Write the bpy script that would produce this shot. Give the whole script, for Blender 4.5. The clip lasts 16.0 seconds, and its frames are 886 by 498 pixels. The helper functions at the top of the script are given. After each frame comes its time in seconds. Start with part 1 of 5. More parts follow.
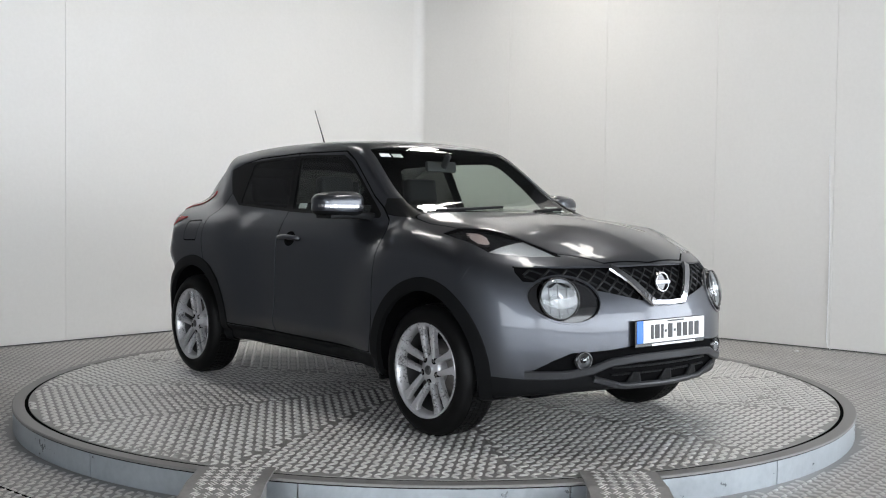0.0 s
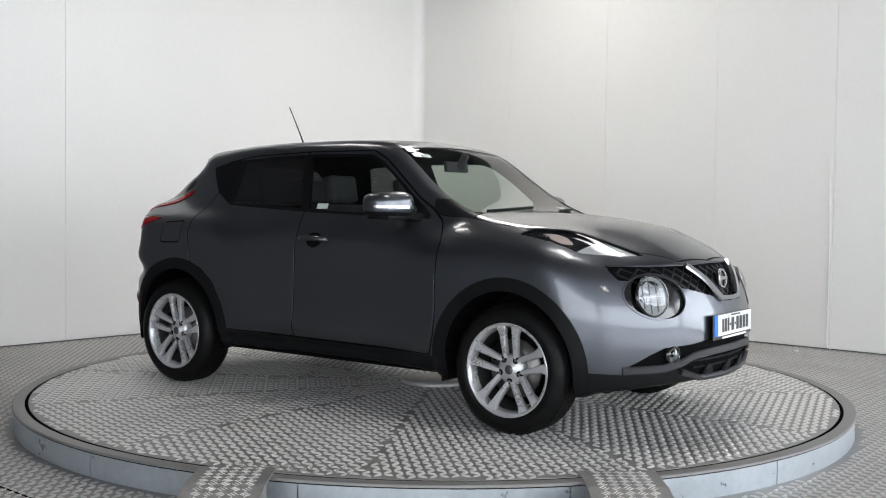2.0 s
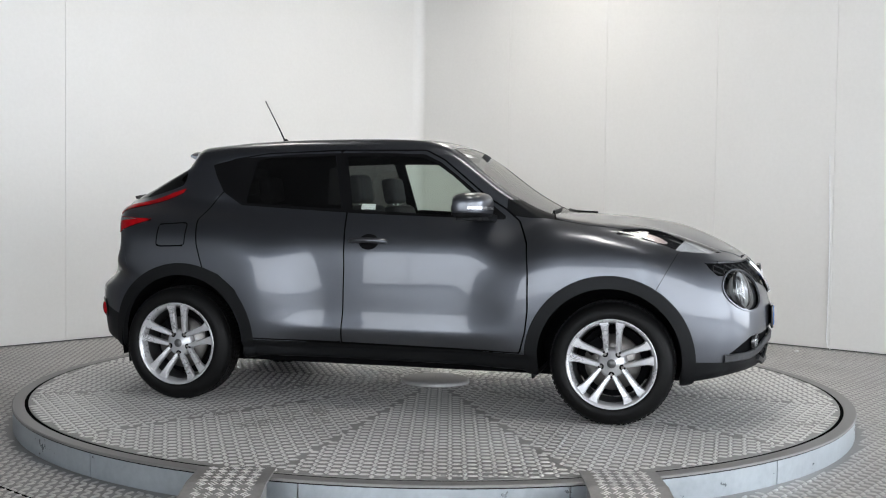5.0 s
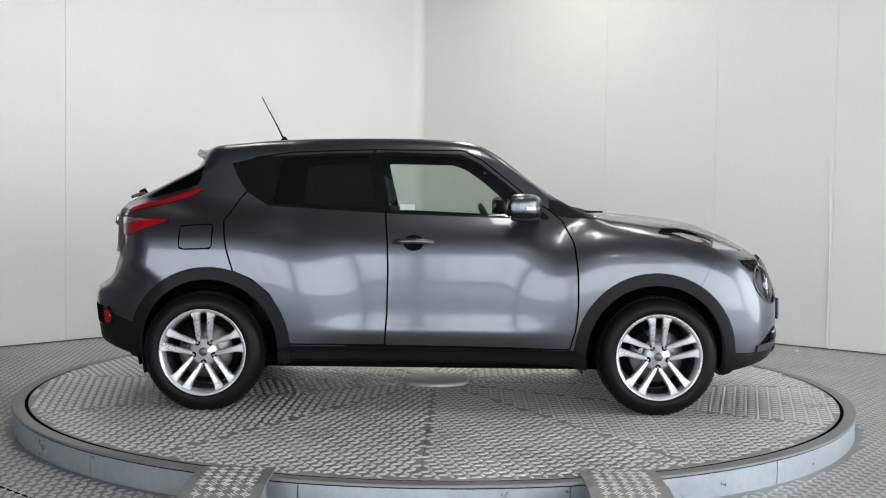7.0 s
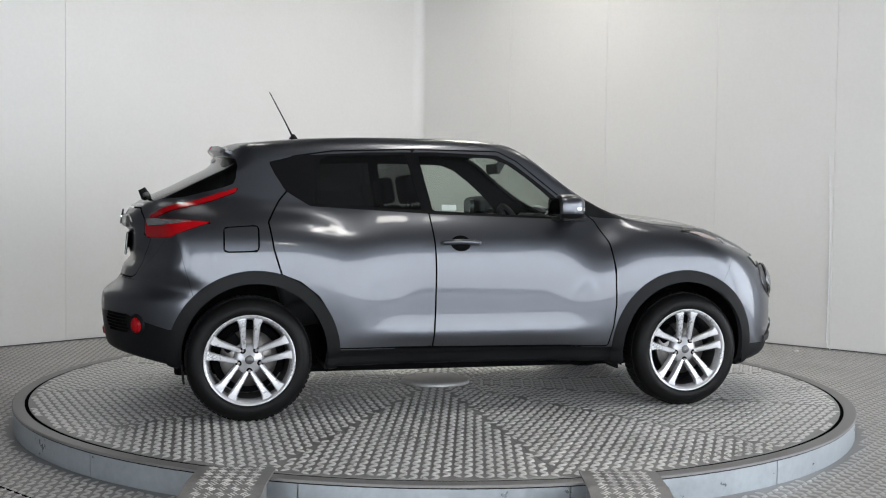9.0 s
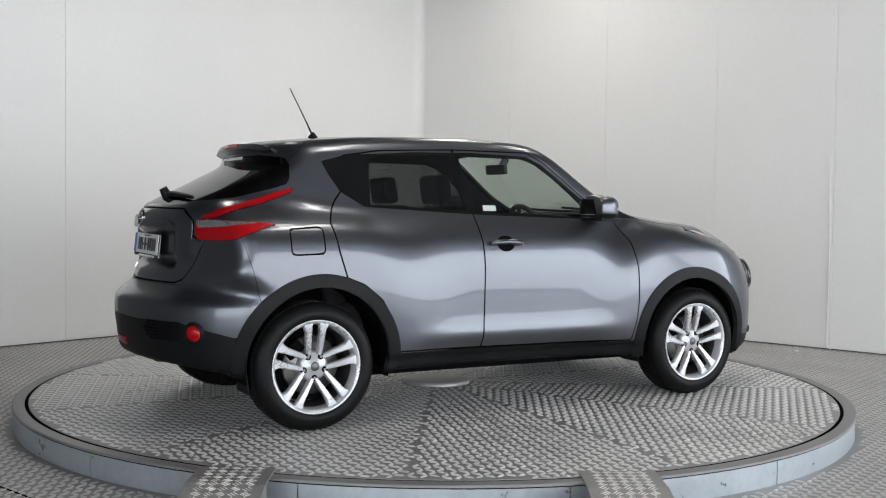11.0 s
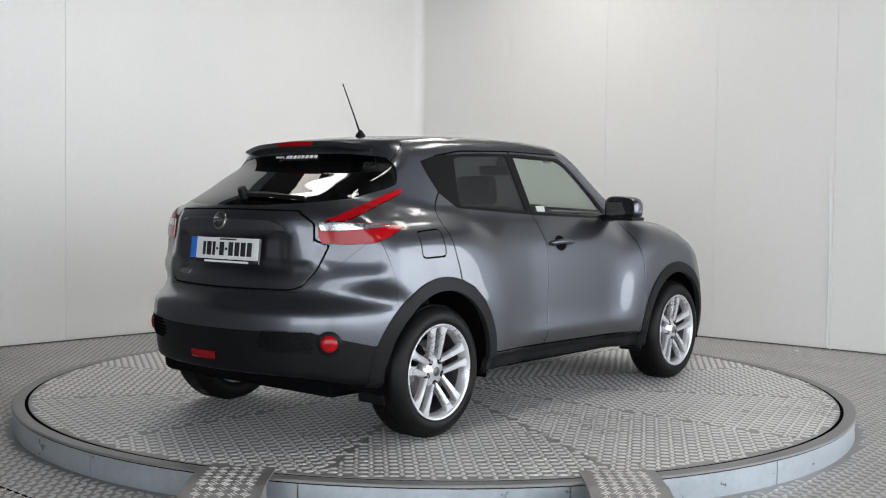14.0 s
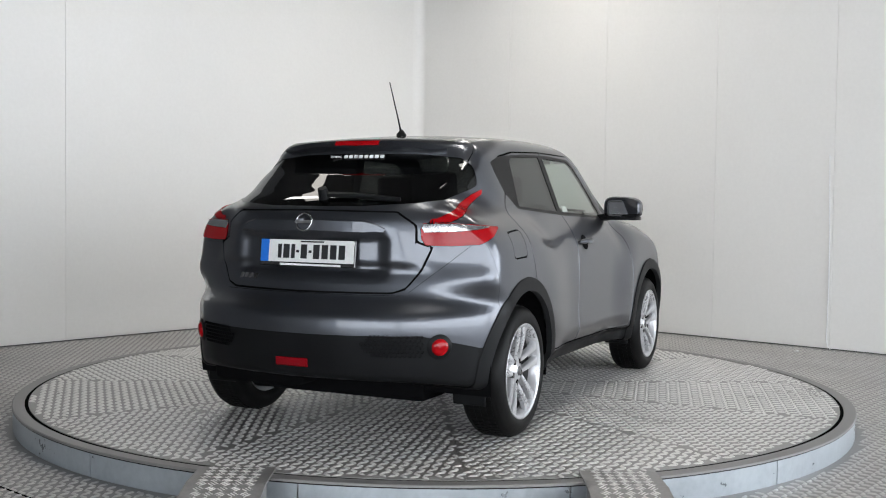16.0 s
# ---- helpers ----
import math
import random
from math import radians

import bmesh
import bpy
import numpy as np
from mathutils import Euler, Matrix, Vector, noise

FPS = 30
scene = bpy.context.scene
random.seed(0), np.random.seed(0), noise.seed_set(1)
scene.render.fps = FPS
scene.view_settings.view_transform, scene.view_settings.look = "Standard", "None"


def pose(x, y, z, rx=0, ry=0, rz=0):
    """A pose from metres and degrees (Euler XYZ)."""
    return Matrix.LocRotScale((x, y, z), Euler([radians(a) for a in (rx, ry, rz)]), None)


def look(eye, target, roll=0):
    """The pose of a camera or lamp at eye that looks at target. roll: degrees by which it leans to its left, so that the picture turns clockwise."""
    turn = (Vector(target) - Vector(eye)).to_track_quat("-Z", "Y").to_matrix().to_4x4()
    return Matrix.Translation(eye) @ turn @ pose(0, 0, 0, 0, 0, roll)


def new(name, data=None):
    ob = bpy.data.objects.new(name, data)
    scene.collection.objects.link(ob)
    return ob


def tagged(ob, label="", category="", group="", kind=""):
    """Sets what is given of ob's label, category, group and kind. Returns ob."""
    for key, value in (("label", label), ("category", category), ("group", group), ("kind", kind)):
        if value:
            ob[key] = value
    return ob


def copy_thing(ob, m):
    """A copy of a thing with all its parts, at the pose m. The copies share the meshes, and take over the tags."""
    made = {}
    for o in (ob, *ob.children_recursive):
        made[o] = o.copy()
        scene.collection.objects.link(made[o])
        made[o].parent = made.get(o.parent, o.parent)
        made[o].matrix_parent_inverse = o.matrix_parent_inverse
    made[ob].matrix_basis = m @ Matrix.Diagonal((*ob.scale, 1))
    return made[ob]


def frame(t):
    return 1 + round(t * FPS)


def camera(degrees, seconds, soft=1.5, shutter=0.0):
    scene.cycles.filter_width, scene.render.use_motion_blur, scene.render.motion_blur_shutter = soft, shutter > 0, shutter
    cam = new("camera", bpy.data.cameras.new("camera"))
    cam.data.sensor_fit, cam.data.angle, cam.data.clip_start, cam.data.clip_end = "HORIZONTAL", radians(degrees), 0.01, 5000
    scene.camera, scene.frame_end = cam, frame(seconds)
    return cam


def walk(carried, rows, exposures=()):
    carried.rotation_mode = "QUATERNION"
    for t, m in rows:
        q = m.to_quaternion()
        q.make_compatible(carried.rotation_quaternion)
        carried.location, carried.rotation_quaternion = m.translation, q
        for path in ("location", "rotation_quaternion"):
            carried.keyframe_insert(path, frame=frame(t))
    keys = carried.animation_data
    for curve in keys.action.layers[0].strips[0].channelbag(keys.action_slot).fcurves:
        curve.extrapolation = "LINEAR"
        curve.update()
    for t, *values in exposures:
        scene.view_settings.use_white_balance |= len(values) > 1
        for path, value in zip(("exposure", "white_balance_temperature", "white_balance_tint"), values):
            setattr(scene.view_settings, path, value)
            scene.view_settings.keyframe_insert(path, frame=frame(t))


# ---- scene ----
TOP = 0.13                      # height of the turntable above the floor
SECONDS = 16.0
TURN_RATE, TURN_START = 7.18, -50.3     # degrees a second, degrees at the start
CAR_AT = (-0.025, -0.231)       # the car's middle from the turntable's axis

cam = camera(45.54, SECONDS, soft=1.1)
EYE = pose(0, -6.917, 1.1575 + TOP, 87.662, -0.712, -0.295)
walk(cam, [(0.0, EYE), (SECONDS, EYE)], exposures=[(0.0, 0.06), (3.0, 0.14), (7.0, 0.08), (9.0, -0.06), (12.5, -0.04), (SECONDS, 0.06)])

# ---- room frame: a back corner and two walls at a right angle ----
CORNER = Vector((-0.249, 6.279, 0))
ALONG_L = Vector((-0.670, -0.742, 0)).normalized()      # the left back wall runs this way
ALONG_R = Vector((0.748, -0.663, 0)).normalized()       # the right back wall
LEN_L, LEN_R, ROOM_H, WHITE_H = 17.0, 15.0, 4.6, 4.2
WHITE_L, WHITE_R, COVE = 5.6, 6.5, 0.12          # the white backdrop walls end here; its corner is coved


def in_room(l, r, z=0.0):
    """A place l metres along the left wall's line, r along the right one's, from the back corner."""
    return CORNER + ALONG_L * l + ALONG_R * r + Vector((0, 0, z))


# ---- light ----
world = bpy.data.worlds.new("world")
scene.world = world
world.use_nodes = True
wn = world.node_tree
sky = wn.nodes.new("ShaderNodeTexSky")
sky.sky_type, sky.sun_disc = "NISHITA", False
sky.sun_elevation, sky.sun_rotation = radians(38), radians(120)
wn.links.new(sky.outputs[0], wn.nodes["Background"].inputs[0])
wn.nodes["Background"].inputs[1].default_value = 0.10


def area_lamp(name, at, target, w, h, watts, colour):
    data = bpy.data.lights.new(name, "AREA")
    data.shape, data.size, data.size_y, data.energy, data.color = "RECTANGLE", w, h, watts, colour
    ob = new(name, data)
    ob.matrix_world = look(at, target)
    return ob


DAY = (0.93, 0.955, 1.0)
WARM = (1.0, 0.955, 0.89)
SILL, HEAD = 0.06, 3.7
# daylight through the wide window bays of the walls to the right and behind
WINDOW_BAYS = [(0.3 + 3.28 * i, 3.53 + 3.28 * i) for i in range(5)]
SIDE_BAYS = [(9.3, 12.02), (12.07, 14.8)]
# unseen bays added behind, to brighten the car's side and the right wall
REAR_FILL_BAYS = [(6.6, 9.2), (9.25, 11.9), (11.95, 14.7)]
for bays, radiance, spot in ((WINDOW_BAYS, 3.3, lambda q: (q, LEN_R - 0.06)), (SIDE_BAYS, 3.5, lambda q: (0.06, q)), (REAR_FILL_BAYS, 2.6, lambda q: (LEN_L - 0.06, q))):
    for b0, b1 in bays:
        l, r = spot((b0 + b1) / 2)
        inside = (8, r) if l < 1 or l > LEN_L - 1 else (l, 6)
        w, h = b1 - b0 + 0.04, HEAD - SILL - 0.1
        area_lamp("window_daylight", in_room(l, r, (SILL + HEAD) / 2), in_room(*inside, (SILL + HEAD) / 2), w, h, radiance * math.pi * w * h, DAY)
# ceiling panels
CEILING_PANELS = [(1.6, 2.6), (2.4, 5.4), (4.8, 2.0), (5.2, 6.0), (9.5, 11.6)]
PANEL_WATTS = [31, 10, 4, 20, 14]
for (l, r), watts in zip(CEILING_PANELS, PANEL_WATTS):
    area_lamp("panel_light", in_room(l, r, ROOM_H - 0.09), in_room(l, r, 0) + ALONG_L * 1e-4, 0.30, 1.30, watts, WARM)

# ---- materials ----
def material(name):
    m = bpy.data.materials.new(name)
    m.use_nodes = True
    return m, m.node_tree, m.node_tree.nodes["Principled BSDF"]


def setp(p, **kw):
    names = {"base": "Base Color", "rough": "Roughness", "metal": "Metallic", "coat": "Coat Weight", "coat_rough": "Coat Roughness",
             "spec": "Specular IOR Level", "trans": "Transmission Weight", "ior": "IOR", "glow": "Emission Strength", "glow_colour": "Emission Color"}
    for k, v in kw.items():
        p.inputs[names[k]].default_value = (*v, 1) if isinstance(v, tuple) else v


def noise_tex(nt, scale, detail=4.0, rough=0.6, stretch=None):
    co = nt.nodes.new("ShaderNodeTexCoord")
    n = nt.nodes.new("ShaderNodeTexNoise")
    n.inputs["Scale"].default_value, n.inputs["Detail"].default_value, n.inputs["Roughness"].default_value = scale, detail, rough
    if stretch:
        mp = nt.nodes.new("ShaderNodeMapping")
        mp.inputs["Scale"].default_value = stretch
        nt.links.new(co.outputs["Object"], mp.inputs[0])
        nt.links.new(mp.outputs[0], n.inputs["Vector"])
    else:
        nt.links.new(co.outputs["Object"], n.inputs["Vector"])
    return n.outputs["Fac"]


def ramp(nt, fac, stops):
    r = nt.nodes.new("ShaderNodeValToRGB")
    while len(r.color_ramp.elements) < len(stops):
        r.color_ramp.elements.new(0.5)
    for e, (pos, c) in zip(r.color_ramp.elements, stops):
        e.position, e.color = pos, (*c, 1) if isinstance(c, tuple) else (c, c, c, 1)
    nt.links.new(fac, r.inputs[0])
    return r.outputs[0]


def bump(nt, p, height, strength, distance):
    b = nt.nodes.new("ShaderNodeBump")
    b.inputs["Strength"].default_value, b.inputs["Distance"].default_value = strength, distance
    nt.links.new(height, b.inputs["Height"])
    nt.links.new(b.outputs[0], p.inputs["Normal"])


def worn(name, c0, c1, r0, r1, big=1.5, fine=60.0, metal=0.0, bumps=0.0, distance=0.002, coat=0.0, spec=0.5):
    """A surface that wanders between two colours and two roughnesses at a large and a fine scale."""
    m, nt, p = material(name)
    a, b = noise_tex(nt, big, 5), noise_tex(nt, fine, 3)
    mix = nt.nodes.new("ShaderNodeMath")
    mix.operation = "MULTIPLY_ADD"
    nt.links.new(b, mix.inputs[0])
    mix.inputs[1].default_value = 0.4
    add = nt.nodes.new("ShaderNodeMath")
    add.operation = "MULTIPLY"
    nt.links.new(a, add.inputs[0])
    add.inputs[1].default_value = 0.6
    nt.links.new(add.outputs[0], mix.inputs[2])
    nt.links.new(ramp(nt, mix.outputs[0], [(0.33, c0), (0.67, c1)]), p.inputs["Base Color"])
    nt.links.new(ramp(nt, mix.outputs[0], [(0.33, r0), (0.67, r1)]), p.inputs["Roughness"])
    setp(p, metal=metal, coat=coat, spec=spec)
    if bumps:
        bump(nt, p, b, bumps, distance)
    return m


def car_paint():
    m, nt, p = material("grey_metallic_paint")
    flake = noise_tex(nt, 900.0, 2)
    nt.links.new(ramp(nt, flake, [(0.3, (0.070, 0.074, 0.085)), (0.7, (0.106, 0.112, 0.127))]), p.inputs["Base Color"])
    dust = noise_tex(nt, 2.2, 6, 0.7)
    nt.links.new(ramp(nt, dust, [(0.35, 0.015), (0.75, 0.045)]), p.inputs["Coat Roughness"])
    setp(p, metal=0.9, rough=0.35, coat=0.75, spec=0.5)
    return m


def glass(name, tint, rough=0.0):
    """Thin car glass: clear through, mirror-like by angle."""
    m, nt, p = material(name)
    out = nt.nodes["Material Output"]
    t = nt.nodes.new("ShaderNodeBsdfTransparent")
    t.inputs[0].default_value = (*tint, 1)
    g = nt.nodes.new("ShaderNodeBsdfGlossy")
    g.inputs["Roughness"].default_value = rough
    fr = nt.nodes.new("ShaderNodeLayerWeight")
    fr.inputs[0].default_value = 0.5
    pw = nt.nodes.new("ShaderNodeMath")
    pw.operation = "POWER"
    pw.inputs[1].default_value = 4.5
    nt.links.new(fr.outputs["Facing"], pw.inputs[0])
    k = nt.nodes.new("ShaderNodeMath")
    k.operation, k.use_clamp = "MULTIPLY_ADD", True
    k.inputs[1].default_value, k.inputs[2].default_value = 0.85, 0.065
    nt.links.new(pw.outputs[0], k.inputs[0])
    mx = nt.nodes.new("ShaderNodeMixShader")
    nt.links.new(k.outputs[0], mx.inputs[0])
    nt.links.new(t.outputs[0], mx.inputs[1])
    nt.links.new(g.outputs[0], mx.inputs[2])
    nt.links.new(mx.outputs[0], out.inputs["Surface"])
    return m


def plain(name, base, rough, metal=0.0, **kw):
    return worn(name, tuple(c * 0.88 for c in base), tuple(min(1, c * 1.1) for c in base), max(0.02, rough - 0.05), min(1, rough + 0.06), 3.0, 80.0, metal, **kw)


def glowing(name, colour, strength):
    m, nt, p = material(name)
    setp(p, base=colour, glow=strength, glow_colour=colour)
    return m


PAINT = car_paint()
M_WALL = worn("white_wall_panel", (0.75, 0.735, 0.708), (0.80, 0.785, 0.758), 0.42, 0.56, 0.5, 30.0, bumps=0.04, distance=0.001)
M_CEIL = worn("dark_ceiling_paint", (0.055, 0.055, 0.058), (0.08, 0.08, 0.08), 0.7, 0.85)
# unseen wall areas: dark, to keep the car's reflections dark
M_REAR = worn("grey_hall_paint", (0.085, 0.087, 0.09), (0.13, 0.13, 0.132), 0.6, 0.8)
# unseen walls only: pale, to brighten what the car reflects
M_REARWALL = worn("unseen_pale_wall_paint", (0.55, 0.552, 0.555), (0.63, 0.63, 0.632), 0.6, 0.8)
M_TREAD = worn("dull_aluminium_plate", (0.22, 0.213, 0.205), (0.35, 0.34, 0.33), 0.40, 0.60, 1.1, 45.0, metal=0.5, bumps=0.15)
M_TREAD_DISC = worn("scuffed_aluminium_plate", (0.25, 0.242, 0.232), (0.41, 0.399, 0.386), 0.36, 0.60, 1.6, 45.0, metal=0.5, bumps=0.15)
# bars lighter than their plate: the glints are put into the colour
M_STUD = worn("glint_tread_bar", (0.68, 0.665, 0.645), (0.88, 0.865, 0.845), 0.24, 0.40, 1.6, 30.0, metal=0.3)
M_RING = worn("brushed_steel_ring", (0.22, 0.215, 0.21), (0.32, 0.312, 0.304), 0.4, 0.6, 2.0, 70.0, metal=0.5)
M_HUBCAP = worn("worn_hub_steel", (0.36, 0.35, 0.34), (0.52, 0.51, 0.50), 0.35, 0.55, 4.0, 60.0, metal=0.4)
M_RIM_WALL = worn("galvanised_steel_band", (0.40, 0.44, 0.47), (0.54, 0.58, 0.61), 0.24, 0.42, 2.5, 25.0, metal=0.6)
# for the added floor out of view that the car doors reflect
M_BOUNCEFLOOR = worn("pale_bounce_floor", (0.44, 0.45, 0.46), (0.56, 0.57, 0.58), 0.25, 0.42, 0.8, 25.0)
# plain black for dark joints, and for gap shade put into colour
M_GAP = plain("black_gap_fill", (0.006, 0.006, 0.006), 0.9, spec=0.0)
M_PLASTIC = worn("black_grained_plastic", (0.005, 0.0053, 0.0058), (0.009, 0.0094, 0.0102), 0.36, 0.50, 4.0, 250.0, bumps=0.12, distance=0.0006, spec=0.13)
M_PIANO = plain("gloss_black_trim", (0.010, 0.010, 0.011), 0.12, coat=0.6)
# near black for the underbody; shade in recesses is put into this colour
M_DARK = plain("dark_underbody_recess", (0.004, 0.004, 0.0045), 0.9, spec=0.04)
M_TYRE = worn("black_tyre_rubber", (0.0035, 0.0035, 0.0036), (0.007, 0.007, 0.007), 0.36, 0.55, 9.0, 120.0, bumps=0.1, spec=0.13)
M_ALLOY = worn("silver_alloy", (0.46, 0.46, 0.47), (0.58, 0.58, 0.59), 0.24, 0.36, 7.0, 90.0, metal=0.5)
# alloy darkened: the shade behind the spokes is put into the colour
M_ALLOY_D = plain("darkened_alloy", (0.12, 0.12, 0.122), 0.4, 0.8)
M_STEEL = plain("bare_brake_steel", (0.20, 0.19, 0.18), 0.4, 0.9)
M_CHROME = plain("chrome", (0.48, 0.48, 0.49), 0.09, 1.0)
M_GLASS = glass("clear_window_glass", (0.74, 0.80, 0.76))
M_GLASS_D = glass("privacy_window_glass", (0.085, 0.09, 0.09))
M_GLASS_H = glass("dark_rear_window_glass", (0.03, 0.032, 0.032))
M_LENS = glass("clear_lamp_lens", (0.93, 0.95, 0.96))
M_RED = plain("red_lamp_plastic", (0.33, 0.003, 0.006), 0.14, spec=0.22, coat=0.15)
M_REDDEEP = plain("deep_red_lamp_plastic", (0.20, 0.004, 0.008), 0.12, spec=0.25)
M_LAMPWHITE = plain("silvered_lamp_reflector", (0.66, 0.67, 0.68), 0.22, 0.55)
M_BULB = plain("pinkish_silver_reflector", (0.62, 0.50, 0.47), 0.25, 0.3)
M_SEAT = worn("black_seat_cloth", (0.008, 0.008, 0.009), (0.015, 0.015, 0.017), 0.8, 0.95, 6.0, 200.0, bumps=0.2)
M_TRIM = worn("charcoal_cabin_trim", (0.02, 0.02, 0.022), (0.036, 0.036, 0.038), 0.55, 0.75, 5.0, 160.0, bumps=0.1)
M_HEADLINE = plain("grey_headlining", (0.30, 0.30, 0.29), 0.9)
M_PLATE_W = plain("white_number_plate", (0.78, 0.78, 0.76), 0.3, coat=0.3)
M_PLATE_B = plain("blue_plate_band", (0.015, 0.16, 0.62), 0.3)
M_INK = plain("black_ink", (0.012, 0.012, 0.014), 0.4)
M_WHITE = plain("white_sticker", (0.8, 0.8, 0.8), 0.5)
M_PANEL_GLOW = glowing("ceiling_panel_glow", (1.0, 0.97, 0.92), 9.0)
M_SKY = glowing("bright_daylight", (0.86, 0.93, 1.0), 2.0)
M_FRAME = plain("white_window_frame", (0.7, 0.7, 0.7), 0.5)
M_GREYPLASTIC = worn("grey_satin_plastic", (0.020, 0.021, 0.023), (0.032, 0.033, 0.036), 0.36, 0.48, 4.0, 200.0, spec=0.4)
# floor bars: glints in the colour as well, darker than M_STUD
M_STUD_FLOOR = worn("dim_glint_tread_bar", (0.46, 0.448, 0.432), (0.66, 0.645, 0.625), 0.30, 0.46, 1.4, 30.0, metal=0.4)
M_TAILCLEAR = worn("clear_tail_lamp_plastic", (0.16, 0.16, 0.165), (0.46, 0.46, 0.47), 0.10, 0.24, 45.0, 160.0, metal=0.7, coat=1.0)
M_SATIN = worn("satin_black_pillar_trim", (0.004, 0.004, 0.0045), (0.007, 0.007, 0.0075), 0.26, 0.38, 5.0, 150.0, spec=0.09)

# ---- mesh helpers ----
def mesh_ob(name, verts, faces, mat, parent=None, smooth=False, label=""):
    me = bpy.data.meshes.new(name)
    me.from_pydata([tuple(map(float, v)) for v in verts], [], [tuple(map(int, f)) for f in faces])
    me.materials.append(mat)
    if smooth:
        me.polygons.foreach_set("use_smooth", [True] * len(me.polygons))
    me.update()
    ob = new(name, me)
    ob.parent = parent
    return tagged(ob, label) if label else ob


def part(name, bm, mat, parent, label="", smooth=False, m=None):
    """Links a bmesh as one mesh object under a thing or a part."""
    me = bpy.data.meshes.new(name)
    bmesh.ops.recalc_face_normals(bm, faces=bm.faces)
    bm.to_mesh(me)
    bm.free()
    me.materials.append(mat)
    if smooth:
        me.polygons.foreach_set("use_smooth", [True] * len(me.polygons))
        me.set_sharp_from_angle(angle=radians(38))
    ob = new(name, me)
    ob.parent = parent
    if m is not None:
        ob.matrix_basis = m
    return tagged(ob, label) if label else ob


def box(bm, sx, sy, sz, m=None, bevel=0.0, seg=2):
    g = bmesh.ops.create_cube(bm, size=1.0, matrix=(m if m is not None else Matrix()) @ Matrix.Diagonal((sx, sy, sz, 1)))
    if bevel:
        edges = list({e for v in g["verts"] for e in v.link_edges})
        bmesh.ops.bevel(bm, geom=edges, offset=bevel, segments=seg, profile=0.6, affect="EDGES")
    return g


def cyl(bm, r0, r1, depth, m=None, seg=32):
    return bmesh.ops.create_cone(bm, cap_ends=True, segments=seg, radius1=r0, radius2=r1, depth=depth, matrix=m if m is not None else Matrix())


def revolve(profile, seg=64, axis="y"):
    """A ring of profile points (radius, along) turned about an axis; closed if the profile is."""
    verts, faces, n = [], [], len(profile)
    for i in range(seg):
        a = 2 * math.pi * i / seg
        for r, h in profile:
            p = (r * math.cos(a), h, r * math.sin(a)) if axis == "y" else (r * math.cos(a), r * math.sin(a), h)
            verts.append(p)
    for i in range(seg):
        for k in range(n - 1):
            a, b = i * n + k, ((i + 1) % seg) * n + k
            faces.append((a, a + 1, b + 1, b))
    return verts, faces


def tube(points, r, seg=8):
    """Verts and faces of a round bar along points."""
    pts = [Vector(p) for p in points]
    verts, faces = [], []
    for i, p in enumerate(pts):
        d = (pts[min(i + 1, len(pts) - 1)] - pts[max(i - 1, 0)]).normalized()
        side = d.cross(Vector((0, 0, 1)) if abs(d.z) < 0.9 else Vector((1, 0, 0))).normalized()
        up = side.cross(d)
        rr = r[i] if isinstance(r, (list, tuple)) else r
        for k in range(seg):
            a = 2 * math.pi * k / seg
            verts.append(p + (side * math.cos(a) + up * math.sin(a)) * rr)
    for i in range(len(pts) - 1):
        for k in range(seg):
            a, b = i * seg + k, i * seg + (k + 1) % seg
            faces.append((a, b, b + seg, a + seg))
    faces.append(tuple(range(seg))[::-1])
    faces.append(tuple((len(pts) - 1) * seg + k for k in range(seg)))
    return verts, faces


# ---- the hall ----
def slab(name, l0, r0, l1, r1, z0, z1, mat, thick):
    """An upright wall panel between two places of the room's plan."""
    a, b = in_room(l0, r0), in_room(l1, r1)
    d = (b - a).normalized()
    n = Vector((-d.y, d.x, 0)) * thick
    v = [a, b, b + n, a + n]
    verts = [(p.x, p.y, z) for z in (z0, z1) for p in v]
    return mesh_ob(name, verts, [(0, 3, 2, 1), (4, 5, 6, 7), (0, 1, 5, 4), (1, 2, 6, 5), (2, 3, 7, 6), (3, 0, 4, 7)], mat)


def strip_panels(wall, along, seams, inward, height):
    """Panel sheets on a wall between the seams, butted with fine joints; each is a piece of its wall."""
    for a, b in zip(seams[:-1], seams[1:]):
        bm = bmesh.new()
        box(bm, b - a - 0.0022, 0.012, height - 0.02, bevel=0.0015, seg=1)
        o = CORNER + along * ((a + b) / 2) + inward * 0.006 + Vector((0, 0, height / 2))
        m = Matrix(((along.x, -along.y, 0, o.x), (along.y, along.x, 0, o.y), (0, 0, 1, o.z), (0, 0, 0, 1)))
        part("panel", bm, M_WALL, wall, m=m)


